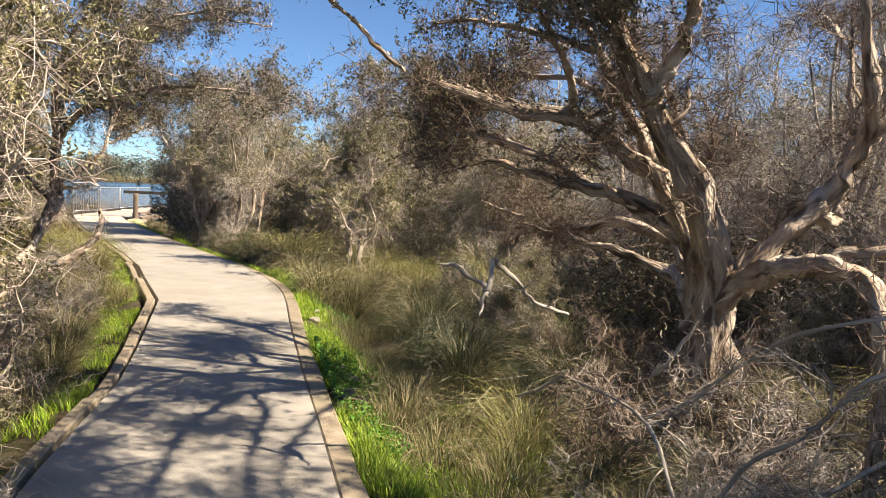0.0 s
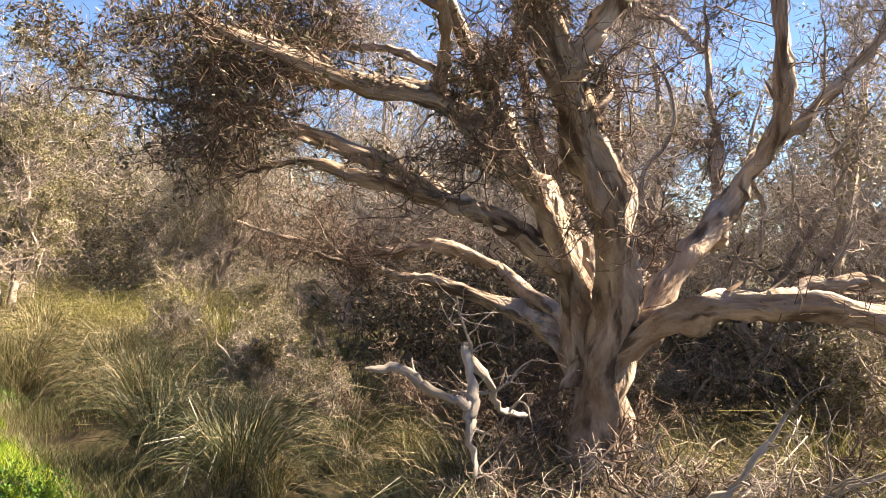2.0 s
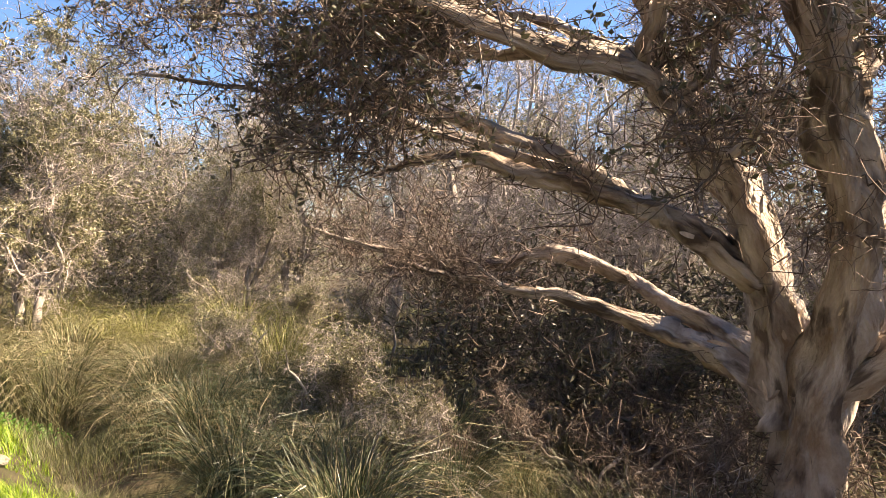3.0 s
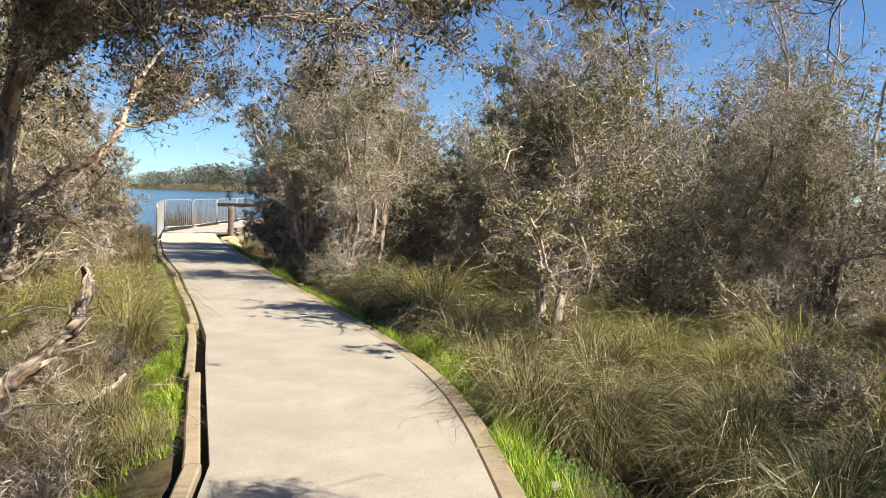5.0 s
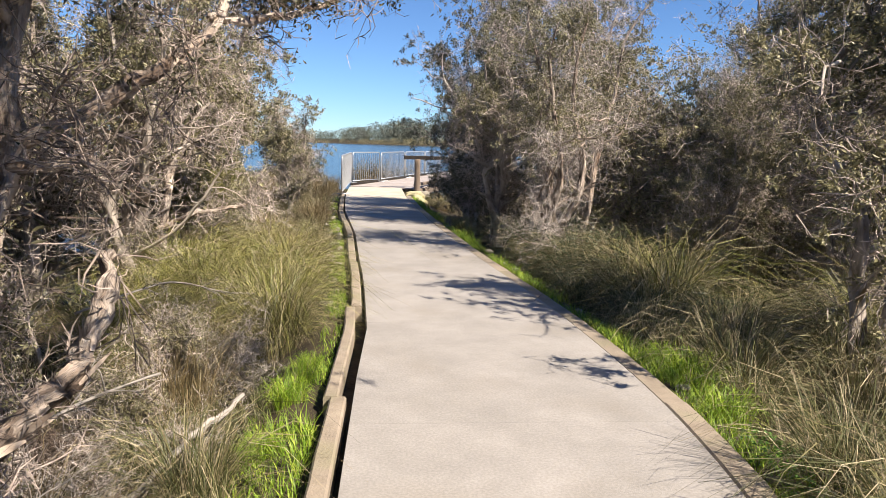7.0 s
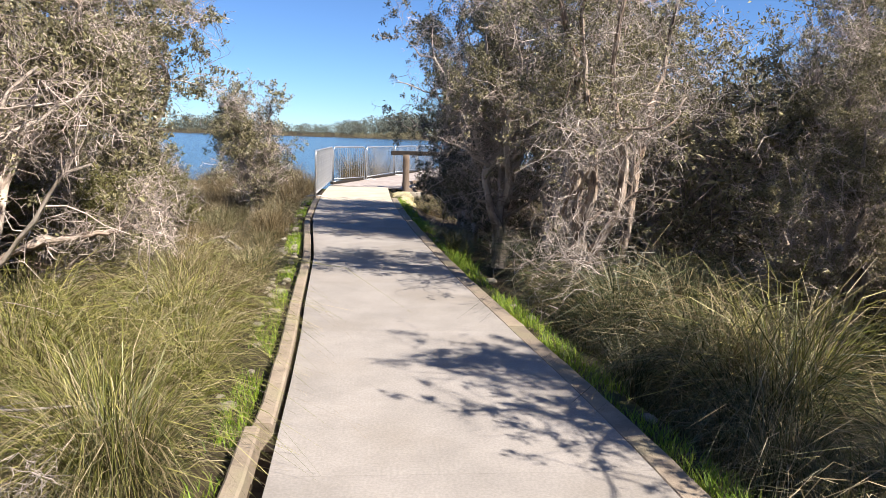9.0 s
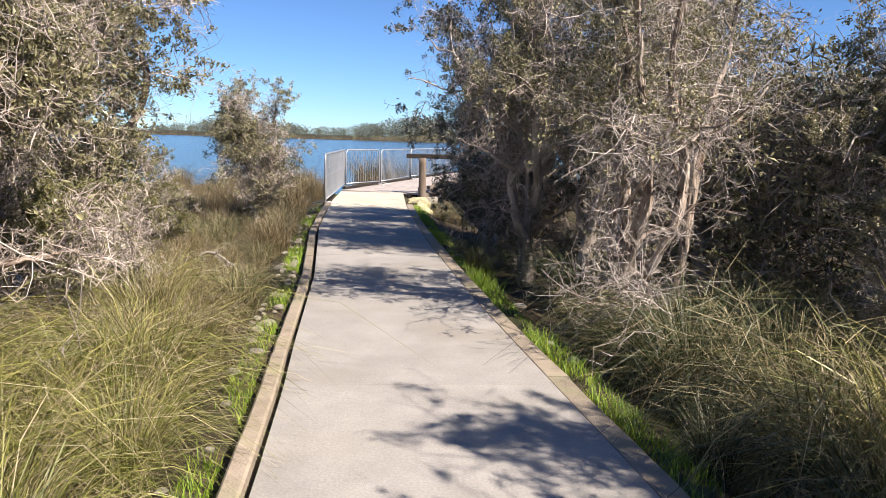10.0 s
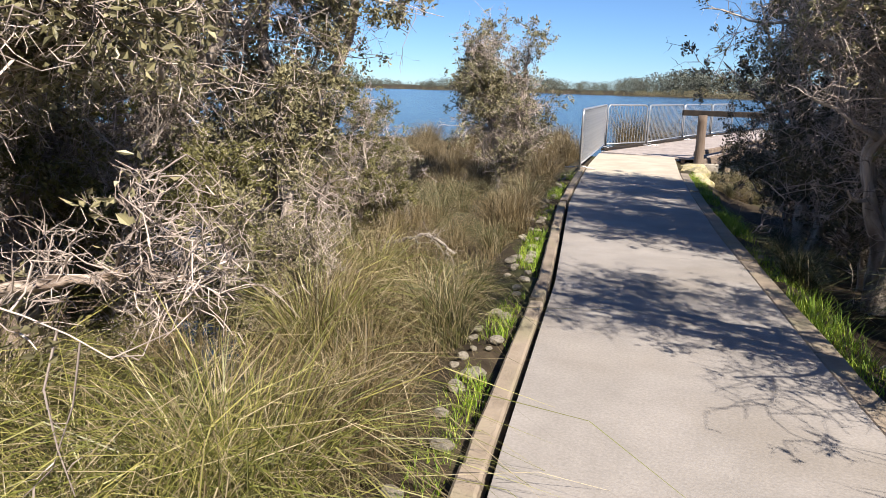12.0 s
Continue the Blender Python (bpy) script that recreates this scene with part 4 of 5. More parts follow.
# leaning paperbark on the west side, reaching over the path
WEST_STEM = [([(-2.1, -1.9, -0.5), (-1.95, -1.6, 0.2), (-1.72, -1.15, 0.72), (-1.52, -0.6, 1.12), (-1.48, -0.33, 1.4), (-1.5, -0.2, 1.9), (-1.45, -0.1, 2.5), (-1.4, 0.0, 3.2)], [0.10, 0.085, 0.072, 0.063, 0.056, 0.045, 0.032, 0.010])]
WEST_LIMBS = [
    ([(-1.45, -0.1, 2.55), (-1.0, -1.2, 3.05), (-0.4, -2.2, 3.35), (0.3, -2.9, 3.45)], [0.03, 0.024, 0.016, 0.006]),
    ([(-1.43, -0.05, 2.75), (-0.8, -0.8, 3.25), (0.0, -1.4, 3.55), (0.9, -1.7, 3.55)], [0.028, 0.022, 0.015, 0.006]),
    ([(-1.49, -0.2, 1.9), (-1.5, -1.4, 2.6), (-1.3, -2.5, 3.05), (-1.0, -3.4, 3.2)], [0.034, 0.026, 0.017, 0.006]),
    ([(-1.9, -1.5, 0.3), (-1.4, -1.2, 0.5), (-1.1, -1.0, 0.7), (-1.0, -0.88, 0.86), (-0.985, -0.7, 1.12)], [0.046, 0.04, 0.035, 0.03, 0.02]),
    ([(-1.49, -0.3, 1.45), (-1.2, -0.05, 1.62), (-0.98, 0.15, 1.8), (-0.84, 0.5, 2.15), (-0.72, 0.75, 2.5), (-0.5, 1.2, 2.9)], [0.03, 0.027, 0.024, 0.0192, 0.015, 0.0072]),
    ([(-0.9, 0.35, 2.02), (-0.65, 0.8, 2.12), (-0.4, 1.2, 2.3), (-0.1, 1.7, 2.5)], [0.0168, 0.0144, 0.0108, 0.0048]),
    ([(-1.48, -0.2, 1.95), (-1.2, -0.9, 2.3), (-0.8, -1.5, 2.5), (-0.2, -2.0, 2.58), (0.6, -2.2, 2.5)], [0.027, 0.024, 0.0192, 0.0132, 0.006]),
    ([(-1.45, -0.1, 2.2), (-1.0, -0.3, 2.5), (-0.4, -0.7, 2.68), (0.5, -0.9, 2.66)], [0.021, 0.018, 0.012, 0.0048]),
    ([(-1.55, -0.5, 1.15), (-1.8, -0.1, 1.5), (-2.1, 0.4, 1.9), (-2.3, 0.9, 2.5)], [0.03, 0.024, 0.018, 0.0072]),
    ([(-1.46, -0.15, 2.1), (-1.05, -1.2, 2.42), (-0.5, -2.0, 2.56), (0.1, -2.7, 2.56), (0.8, -3.0, 2.46)], [0.024, 0.02, 0.016, 0.012, 0.006]),
    ([(-1.44, -0.1, 2.5), (-0.9, 0.1, 2.7), (-0.2, 0.1, 2.86), (0.6, -0.1, 2.86), (1.4, -0.3, 2.7)], [0.022, 0.018, 0.014, 0.01, 0.005]),
    ([(-1.44, -0.05, 2.7), (-0.9, 0.6, 3.1), (-0.2, 1.0, 3.2), (0.5, 1.2, 3.1)], [0.02, 0.017, 0.012, 0.005]),
    ([(-1.9, -1.5, 0.3), (-2.3, -1.2, 0.9), (-2.6, -1.1, 1.7), (-2.6, -1.2, 2.6)], [0.042, 0.036, 0.027, 0.009]),
]
west_tree = tree("leaning_paperbark", 51, WEST_STEM, "leaning paperbark with bare twiggy side and limbs arching over the path", limbs=WEST_LIMBS, n_limbs=30, n_branch=210, n_twig=6200,
                 n_twiglet=22000, n_leaf=60000, spread=0.85, peel=350, top=3.0, leaf_low=0.5, bark=PAPERBARK, twig=TWIG_MID, leaves=LEAF_DARK, twig_from=0.25, leaf=0.031, low_limb=0.3, lumps=0.4)

# pale tree by the golden sedge, its limbs lifting towards the path
REED_STEM = [([(-2.62, 5.0, -0.5), (-2.56, 5.1, 0.1), (-2.52, 5.28, 0.75), (-2.46, 5.45, 1.2), (-2.3, 5.57, 1.42), (-2.18, 5.6, 1.55), (-2.1, 5.64, 1.7), (-2.0, 5.63, 2.1), (-1.95, 5.6, 2.7)], [0.06, 0.055, 0.046, 0.04, 0.034, 0.03, 0.025, 0.018, 0.007])]
REED_LIMBS = [
    ([(-2.4, 5.5, 1.3), (-2.2, 5.66, 1.49), (-2.03, 5.79, 1.58), (-1.92, 5.9, 1.72), (-1.84, 6.07, 1.87), (-1.75, 6.3, 2.2)], [0.03, 0.028, 0.024, 0.02, 0.016, 0.007]),
    ([(-2.56, 5.12, 0.45), (-2.2, 5.24, 0.62), (-1.85, 5.33, 0.69), (-1.65, 5.39, 0.72), (-1.42, 5.5, 0.66)], [0.028, 0.024, 0.02, 0.016, 0.007]),
    ([(-2.52, 5.3, 0.8), (-2.7, 5.6, 1.3), (-2.9, 5.8, 1.9), (-2.95, 6.0, 2.6)], [0.03, 0.026, 0.02, 0.008]),
]
tree("paperbark_tree", 52, REED_STEM, "crooked pale paperbark with bare limbs above golden sedge", limbs=REED_LIMBS, n_limbs=11, n_branch=140, n_twig=2400, n_twiglet=9000, n_leaf=18000,
     spread=0.8, peel=150, top=2.7, leaf_low=0.3, bark=PAPERBARK, twig=TWIG, leaves=LEAF, twig_from=0.2, leaf=0.045, low_limb=0.3, girth=0.010, group=T)

# ---- dead branches and brush ----


def dead_branch(seed, pts, radii, label, n_side=9, n_twig=80, side=0.5):
    rng = np.random.default_rng(seed)
    ob = tagged(root("dead_branch", *pts[0]), label, "branch", "fallen dead branches")
    P, R = densify(pts, radii, 20)
    P = P - np.array(pts[0]) + rng.normal(size=P.shape) * np.minimum(R[:, None] * 0.4, 0.008)
    w = np.linspace(0, 1, 20)[:, None] * np.linspace(1, 0, 20)[:, None] * 4
    P = P + w * np.sin(np.linspace(0, 9, 20)[:, None] + rng.uniform(0, 6, 3)) * np.linalg.norm(P[-1] - P[0]) * 0.02
    part("stem", wood("stem", P, R, 9, DEADWOOD, rng, 0.08), ob)
    p, d, r, u = pick(rng, P[None], R[None], n_side, 0.15, 0.95)
    SPn = grow(rng, p, d * 0.7 + sphere_dirs(rng, n_side) * 0.8, side * rng.uniform(0.4, 1.1, n_side), 7, 0.28, 0.0)
    SRn = (r * 0.5)[:, None] * np.linspace(1, 0.3, 8)
    for i in range(n_side):
        part("side_branch", wood("side_branch", SPn[i], SRn[i], 6, DEADWOOD, rng, 0.08), ob)
    p, d, r, u = pick(rng, SPn, SRn, n_twig, 0.1, 1.0)
    TPn = grow(rng, p, d * 0.6 + sphere_dirs(rng, n_twig), rng.uniform(0.08, 0.35, n_twig) * side * 1.6, 4, 0.3, 0.0)
    TRn = np.minimum(r * 0.5, 0.005)[:, None] * np.linspace(1, 0.3, 5)
    tagged(part("twig_mass", as_mesh("twig_mass", *tubes(TPn, TRn, 3), TWIG_PALE), ob), kind="stuff")
    return ob


dead_branch(61, [(1.3, -7.45, 0.85), (1.0, -7.52, 0.95), (0.78, -7.57, 1.1), (0.63, -7.61, 1.21)], [0.008, 0.010, 0.012, 0.013], "thin grey dead limb ending in a snag", 4, 40, 0.3)
dead_branch(62, [(0.63, -7.61, 1.21), (0.56, -7.68, 1.06), (0.52, -7.72, 0.99), (0.47, -7.76, 0.92)], [0.013, 0.015, 0.009, 0.004], "grey broken snag hanging from a dead limb", 2, 5, 0.07)
dead_branch(72, [(0.56, -7.68, 1.07), (0.48, -7.59, 1.12), (0.42, -7.52, 1.165), (0.38, -7.47, 1.16)], [0.014, 0.012, 0.010, 0.005], "short bleached fork of dead wood", 2, 5, 0.06)
dead_branch(64, [(3.0, -9.3, 0.9), (2.5, -9.2, 0.72), (2.0, -9.1, 0.45), (1.5, -8.9, 0.25), (1.1, -8.8, 0.2)], [0.017, 0.015, 0.012, 0.009, 0.005], "grey forked dead branch sagging to the ground", 16, 160, 0.6)
dead_branch(65, [(2.6, -9.9, 0.3), (2.1, -9.7, 0.42), (1.6, -9.5, 0.4), (1.1, -9.3, 0.3), (0.8, -9.1, 0.25)], [0.015, 0.013, 0.011, 0.008, 0.004], "tangled grey dead branch in the undergrowth", 16, 160, 0.6)
dead_branch(66, [(-2.2, -1.3, 0.5), (-1.7, -0.9, 0.55), (-1.35, -0.55, 0.5), (-1.0, -0.2, 0.55)], [0.011, 0.010, 0.008, 0.005], "pale dead side branch caught in twigs", 7, 60, 0.4)
dead_branch(67, [(-2.1, -2.2, 0.15), (-1.6, -1.7, 0.32), (-1.25, -1.35, 0.42), (-1.0, -0.9, 0.35)], [0.011, 0.010, 0.008, 0.005], "pale dead branch leaning over dry grass", 7, 60, 0.4)
dead_branch(68, [(-1.35, 0.2, -0.25), (-1.05, 0.6, -0.05), (-0.9, 1.0, 0.02)], [0.018, 0.016, 0.011], "short weathered stick lying in the grass", 2, 8, 0.2)
dead_branch(69, [(-4.2, 6.0, 0.55), (-3.6, 6.2, 0.52), (-3.0, 6.5, 0.45), (-2.5, 6.7, 0.46)], [0.03, 0.028, 0.022, 0.01], "long pale dead limb reaching out over the sedge", 7, 70, 0.4)
dead_branch(70, [(-2.5, 9.9, -0.4), (-2.1, 9.6, -0.05), (-1.8, 9.5, 0.05), (-1.5, 9.5, -0.1)], [0.022, 0.02, 0.016, 0.01], "curled dead branch over dry sedge", 8, 90, 0.4)
dead_branch(71, [(-2.3, 2.2, 0.2), (-1.9, 2.6, 0.32), (-1.5, 3.0, 0.22), (-1.2, 3.3, 0.12)], [0.010, 0.009, 0.008, 0.005], "bare pale branch half buried in sedge", 8, 90, 0.4)
dead_branch(74, [(1.43, -8.05, 0.62), (1.45, -8.15, 0.72), (1.46, -8.22, 0.84), (1.5, -8.3, 1.0)], [0.0121, 0.0105, 0.0077, 0.0033], "short pale dead fork rising from a fallen limb", 4, 40, 0.3)
dead_branch(75, [(1.2, -7.1, 0.25), (1.2, -7.48, 0.44), (1.2, -7.76, 0.48), (1.25, -8.2, 0.4), (1.3, -8.6, -0.3)], [0.0077, 0.0094, 0.0099, 0.0099, 0.0088], "grey dead stick arched low over the grass", 10, 110, 0.45)
dead_branch(77, [(1.6, -7.7, 0.05), (1.6, -8.0, 0.35), (1.6, -8.27, 0.58), (1.6, -8.74, 0.95), (1.6, -9.09, 1.12), (1.75, -9.5, 1.15)], [0.0110, 0.0110, 0.0099, 0.0094, 0.0077, 0.0039], "long silvery dead branch propped on the brush", 16, 170, 0.55)
dead_branch(78, [(1.3, -8.5, -0.1), (1.3, -8.81, 0.39), (1.3, -9.03, 0.64), (1.32, -9.29, 0.9), (1.5, -9.6, 1.05)], [0.0099, 0.0099, 0.0088, 0.0072, 0.0033], "silvery forked dead branch beside the grass", 16, 170, 0.5)
for x, y, s, a in [(1.45, -8.15, 0.9, 0), (1.9, -8.5, 1.0, 110), (1.55, -8.85, 0.9, 200), (2.4, -8.2, 1.0, 300), (1.9, -9.4, 1.0, 60), (1.2, -7.75, 0.6, 150), (2.6, -9.0, 1.1, 20), (2.05, -7.85, 1.3, 80), (2.3, -7.2, 1.1, 240)]:
    plant("sticks", x, y, s, a)
for x, y, s, a in [(2.2, -8.9, 1.15, 0), (1.5, -9.3, 0.85, 80), (3.0, -9.8, 1.2, 200), (2.7, -7.9, 1.1, 130), (4.0, -5.6, 1.3, 60), (2.0, -10.2, 1.0, 20), (2.2, -7.65, 1.45, 250), (2.4, -7.3, 1.5, 100), (1.75, -7.95, 1.0, 190), (2.55, -7.75, 1.4, 15), (2.4, -6.92, 1.4, 40), (3.9, -4.6, 1.0, 250), (3.7, -6.0, 1.0, 10),
                   (-1.75, -0.3, 0.8, 40), (-1.9, -1.6, 0.9, 140), (-2.7, -5.6, 1.0, 210), (-2.75, -6.9, 1.0, 280), (-3.1, -7.9, 1.2, 20), (-1.75, 0.9, 0.75, 330), (-2.1, 10.0, 0.6, 0),
                   (-2.3, -3.9, 1.0, 70), (-1.45, -0.9, 0.7, 100), (1.6, -8.2, 0.8, 300), (3.6, -9.0, 1.2, 40), (-3.2, 5.6, 1.0, 90), (2.9, 9.2, 1.0, 30), (3.0, 10.8, 1.0, 130), (2.5, 12.6, 0.9, 230), (3.6, 8.0, 1.0, 310)]:
    plant("brush", x, y, s, a)

# ---- sedges, rushes and grass ----


def tussock_mesh(name, seed, n, tall, reach, width, mat, straw, dead, base=0.14, steps=4, stiff=1.6):
    """Blades rising from a small base and arching outwards."""
    rng = np.random.default_rng(seed)
    az = rng.uniform(0, 2 * np.pi, n)
    o = np.stack([np.cos(az), np.sin(az), np.zeros(n)], -1)
    rad = base * np.sqrt(rng.uniform(0, 1, n))
    b = np.stack([np.cos(az + rng.normal(size=n)) * rad, np.sin(az + rng.normal(size=n)) * rad, np.full(n, -0.06)], -1)
    H = tall * rng.uniform(0.5, 1.1, n)
    Rr = reach * rng.uniform(0.15, 1.15, n)
    f = np.linspace(0, 1, steps + 1)
    bend = np.clip(Rr / reach, 0, 1.15)[:, None]
    rise = np.sin(f * np.pi / 2 * (1 + 0.62 * bend ** 1.5))
    P = b[:, None] + o[:, None] * (Rr[:, None] * f ** stiff * 1.25)[:, :, None]
    P[:, :, 2] += H[:, None] * rise
    side = np.stack([-o[:, 1], o[:, 0], rng.normal(size=n) * 0.5], -1)
    side = unit(side + rng.normal(size=side.shape) * 0.35)
    P = P + side[:, None] * (rng.normal(size=n)[:, None] * f ** 1.6 * reach * 0.32)[:, :, None]
    Wd = width * rng.uniform(0.6, 1.2, n)[:, None] * (1 - f ** 2 * 0.9)
    k = int(n * (1 - dead))
    live = as_mesh("foliage", *ribbons(P[:k], side[:k], Wd[:k]), mat, False)
    old = as_mesh("dead_foliage", *ribbons(P[k:], side[k:], Wd[k:] * 0.9), straw, False)
    m = n // 3
    q = rng.integers(n, size=m)
    low = b[q][:, None] + (o[q] * rng.uniform(0.1, 0.5, (m, 1)) * reach)[:, None] * f[None, :, None] + side[q][:, None] * (rng.normal(size=m)[:, None] * f * 0.12)[:, :, None]
    low[:, :, 2] += tall * 0.30 * np.sin(f * 2.6)[None] * rng.uniform(0.3, 1.0, (m, 1))
    skirt = as_mesh("thatch", *ribbons(low, side[q], Wd[q] * 1.2), LITTER, False)
    return name, live, old, skirt


sedges = {
    "dark": (tussock_mesh("sedge_tussock", 81, 520, 0.80, 0.88, 0.0036, SEDGE_DARK, STRAW, 0.22), "dark green arching sedge tussock"),
    "mixed": (tussock_mesh("sedge_tussock", 82, 500, 0.70, 0.62, 0.0032, SEDGE, STRAW, 0.35), "olive sedge tussock with straw-coloured dead blades"),
    "gold": (tussock_mesh("sedge_tussock", 83, 600, 0.82, 0.88, 0.0030, SEDGE_GOLD, STRAW, 0.28), "yellow-green arching sedge tussock in full sun"),
    "rush": (tussock_mesh("rush_clump", 84, 460, 0.78, 0.48, 0.0028, SEDGE_BROWN, STRAW, 0.15, 0.22, 3), "upright brown rush clump"),
    "fine": (tussock_mesh("grass_tussock", 85, 420, 0.52, 0.45, 0.0030, SEDGE, STRAW, 0.5, 0.2, 4), "soft pale fine-leaved grass tussock"),
    "lush": (tussock_mesh("grass_tussock", 86, 400, 0.30, 0.20, 0.0036, GRASS, STRAW, 0.08, 0.16, 3), "bright green lush grass tuft"),
}


def sedge(kind, x, y, s=1.0, turn=0.0):
    (name, *blades), label = sedges[kind]
    ob = new(name)
    ob.empty_display_size = 0.1
    ob.matrix_world = pose(x, y, float(height(x, y)), 0, 0, turn) @ Matrix.Scale(s, 4)
    for me, note in zip(blades, ("", "straw-coloured dead blades", "brown thatch of fallen blades")):
        tagged(part(me.name.split(".")[0], me, ob, note), kind="stuff")
    return tagged(ob, label, {"rush": "rush", "fine": "grass", "lush": "grass"}.get(kind, "sedge"), "sedges beside the path")


rng = np.random.default_rng(9)


def scatter(kinds_, n, x0, x1, y0, y1, s0, s1, right=True, clear=0.22):
    """Tussocks over a stretch of bank, kept off the kerb."""
    for _ in range(n):
        y = rng.uniform(y0, y1)
        x = rng.uniform(x0, x1)
        s = rng.uniform(s0, s1)
        lim = float(edge_right(y)) + clear + 0.22 * s if right else float(edge_left(y)) - 0.17 - clear - 0.22 * s
        x = max(x, lim) if right else min(x, lim)
        sedge(kinds_[rng.integers(len(kinds_))], x, y, s, rng.uniform(0, 360))


# east bank
for x, y, s, k in [(2.45, 5.55, 1.15, "dark"), (2.35, 6.5, 0.85, "mixed"), (2.15, 7.6, 0.7, "mixed"), (2.75, 4.6, 1.0, "mixed"), (3.1, 5.6, 1.1, "dark"), (2.5, 8.6, 1.0, "dark"), (2.6, 3.7, 1.05, "dark"),
                   (2.3, 2.9, 0.8, "mixed"), (2.6, 4.35, 1.35, "mixed"), (2.95, 4.0, 1.3, "gold"), (2.75, 5.0, 1.3, "mixed"), (2.4, 9.5, 0.5, "dark"), (2.9, 3.0, 0.9, "fine"), (4.3, 2.6, 1.1, "gold"), (2.05, 4.35, 0.6, "dark")]:
    sedge(k, x, y, s, x * 900)
scatter(["mixed", "fine", "mixed", "fine", "gold"], 52, 2.0, 5.4, -2.5, 3.6, 0.7, 1.15)
scatter(["dark", "mixed"], 24, 2.0, 4.6, -5.2, -2.2, 0.5, 0.95)
scatter(["lush", "mixed"], 9, 1.9, 2.5, -1.2, 1.8, 0.7, 1.1, clear=0.12)
scatter(["lush", "fine", "mixed", "lush"], 34, 0.6, 2.3, -9.2, -4.6, 0.45, 0.8)
scatter(["dark", "mixed"], 18, 2.2, 4.5, 3.5, 7.4, 0.7, 1.05)
scatter(["dark"], 5, 3.0, 4.5, 8.0, 12, 0.5, 0.8)
scatter(["dark", "lush"], 8, 1.4, 1.9, 9, 16, 0.3, 0.5, clear=0.1)
scatter(["dark", "mixed"], 14, 2.4, 4.8, -10, -6, 0.6, 1.0)
scatter(["mixed", "gold"], 6, 3.4, 4.6, -8.6, -7.2, 0.8, 1.1)
for x, y, s, k in [(2.2, -6.75, 0.95, "dark"), (2.5, -6.55, 0.9, "mixed"), (1.7, -6.9, 0.75, "mixed"), (2.6, -7.25, 0.8, "dark"), (1.3, -6.8, 0.6, "fine"), (1.0, -7.0, 0.9, "lush"), (1.35, -7.0, 0.75, "gold"), (1.0, -7.35, 0.6, "gold"), (1.65, -6.7, 0.8, "gold"), (0.85, -7.6, 1.2, "lush"), (1.2, -7.5, 1.2, "lush"), (0.6, -7.3, 1.1, "lush"), (1.45, -7.3, 1.3, "lush"), (2.9, -7.9, 0.9, "dark"), (1.6, -7.5, 0.7, "dark"), (1.9, -8.2, 0.8, "dark")]:
    sedge(k, x, y, s, x * 600)
for x, y, s in [(-0.62, 1.5, 0.55), (-0.66, 1.2, 0.6), (-0.60, 1.85, 0.45), (-0.72, 0.5, 0.5), (-0.75, -0.2, 0.5), (-0.9, -1.2, 0.5), (2.0, 0.9, 0.8), (2.05, 1.5, 0.9), (2.1, 2.0, 0.9), (1.95, -0.2, 0.8), (1.8, -0.9, 0.8)]:
    sedge("lush", x, y, s, x * 800)
# west bank
for x, y, s, k in [(-1.35, 3.9, 1.0, "gold"), (-1.25, 4.8, 0.95, "gold"), (-1.9, 4.3, 1.1, "gold"), (-1.5, 5.8, 0.8, "mixed"), (-2.2, 5.4, 0.9, "mixed"), (-1.55, 3.0, 0.8, "mixed"), (-1.2, 6.6, 0.75, "rush"),
                   (-1.6, 7.3, 0.85, "rush"), (-1.35, 7.9, 0.7, "rush"), (-2.0, 6.3, 0.85, "rush"), (-1.3, 5.9, 0.6, "mixed"), (-2.1, 8.2, 0.85, "rush")]:
    sedge(k, x, y, s, x * 700)
scatter(["gold", "gold", "mixed"], 16, -2.7, -0.9, 2.8, 5.4, 0.7, 1.05, False, 0.15)
scatter(["rush", "rush", "mixed", "gold"], 22, -2.6, -0.9, 5.2, 9.0, 0.6, 0.95, False, 0.2)
scatter(["fine", "rush", "fine", "mixed"], 26, -2.0, -0.7, -1.6, 3.2, 0.5, 0.85, False, 0.1)
scatter(["fine", "mixed"], 22, -2.8, -1.2, -8.5, -2.0, 0.5, 0.85, False, 0.15)
scatter(["rush", "mixed", "rush"], 44, -4.5, -1.0, 8.6, 14.5, 0.5, 0.8, False, 0.25)
scatter(["rush"], 30, -6.0, -2.0, 20.0, 28.5, 0.8, 1.1, False, 0.2)
scatter(["rush"], 44, -5.5, -1.3, 14.0, 21.5, 0.55, 0.9, False, 0.2)
scatter(["rush", "mixed"], 12, 1.3, 2.2, 16.0, 19.0, 0.35, 0.6)
scatter(["rush"], 16, 2.4, 6.0, 17.0, 22.0, 0.6, 0.9)
scatter(["lush", "lush", "fine"], 26, 0.7, 2.4, -8.2, -5.6, 0.6, 1.0)


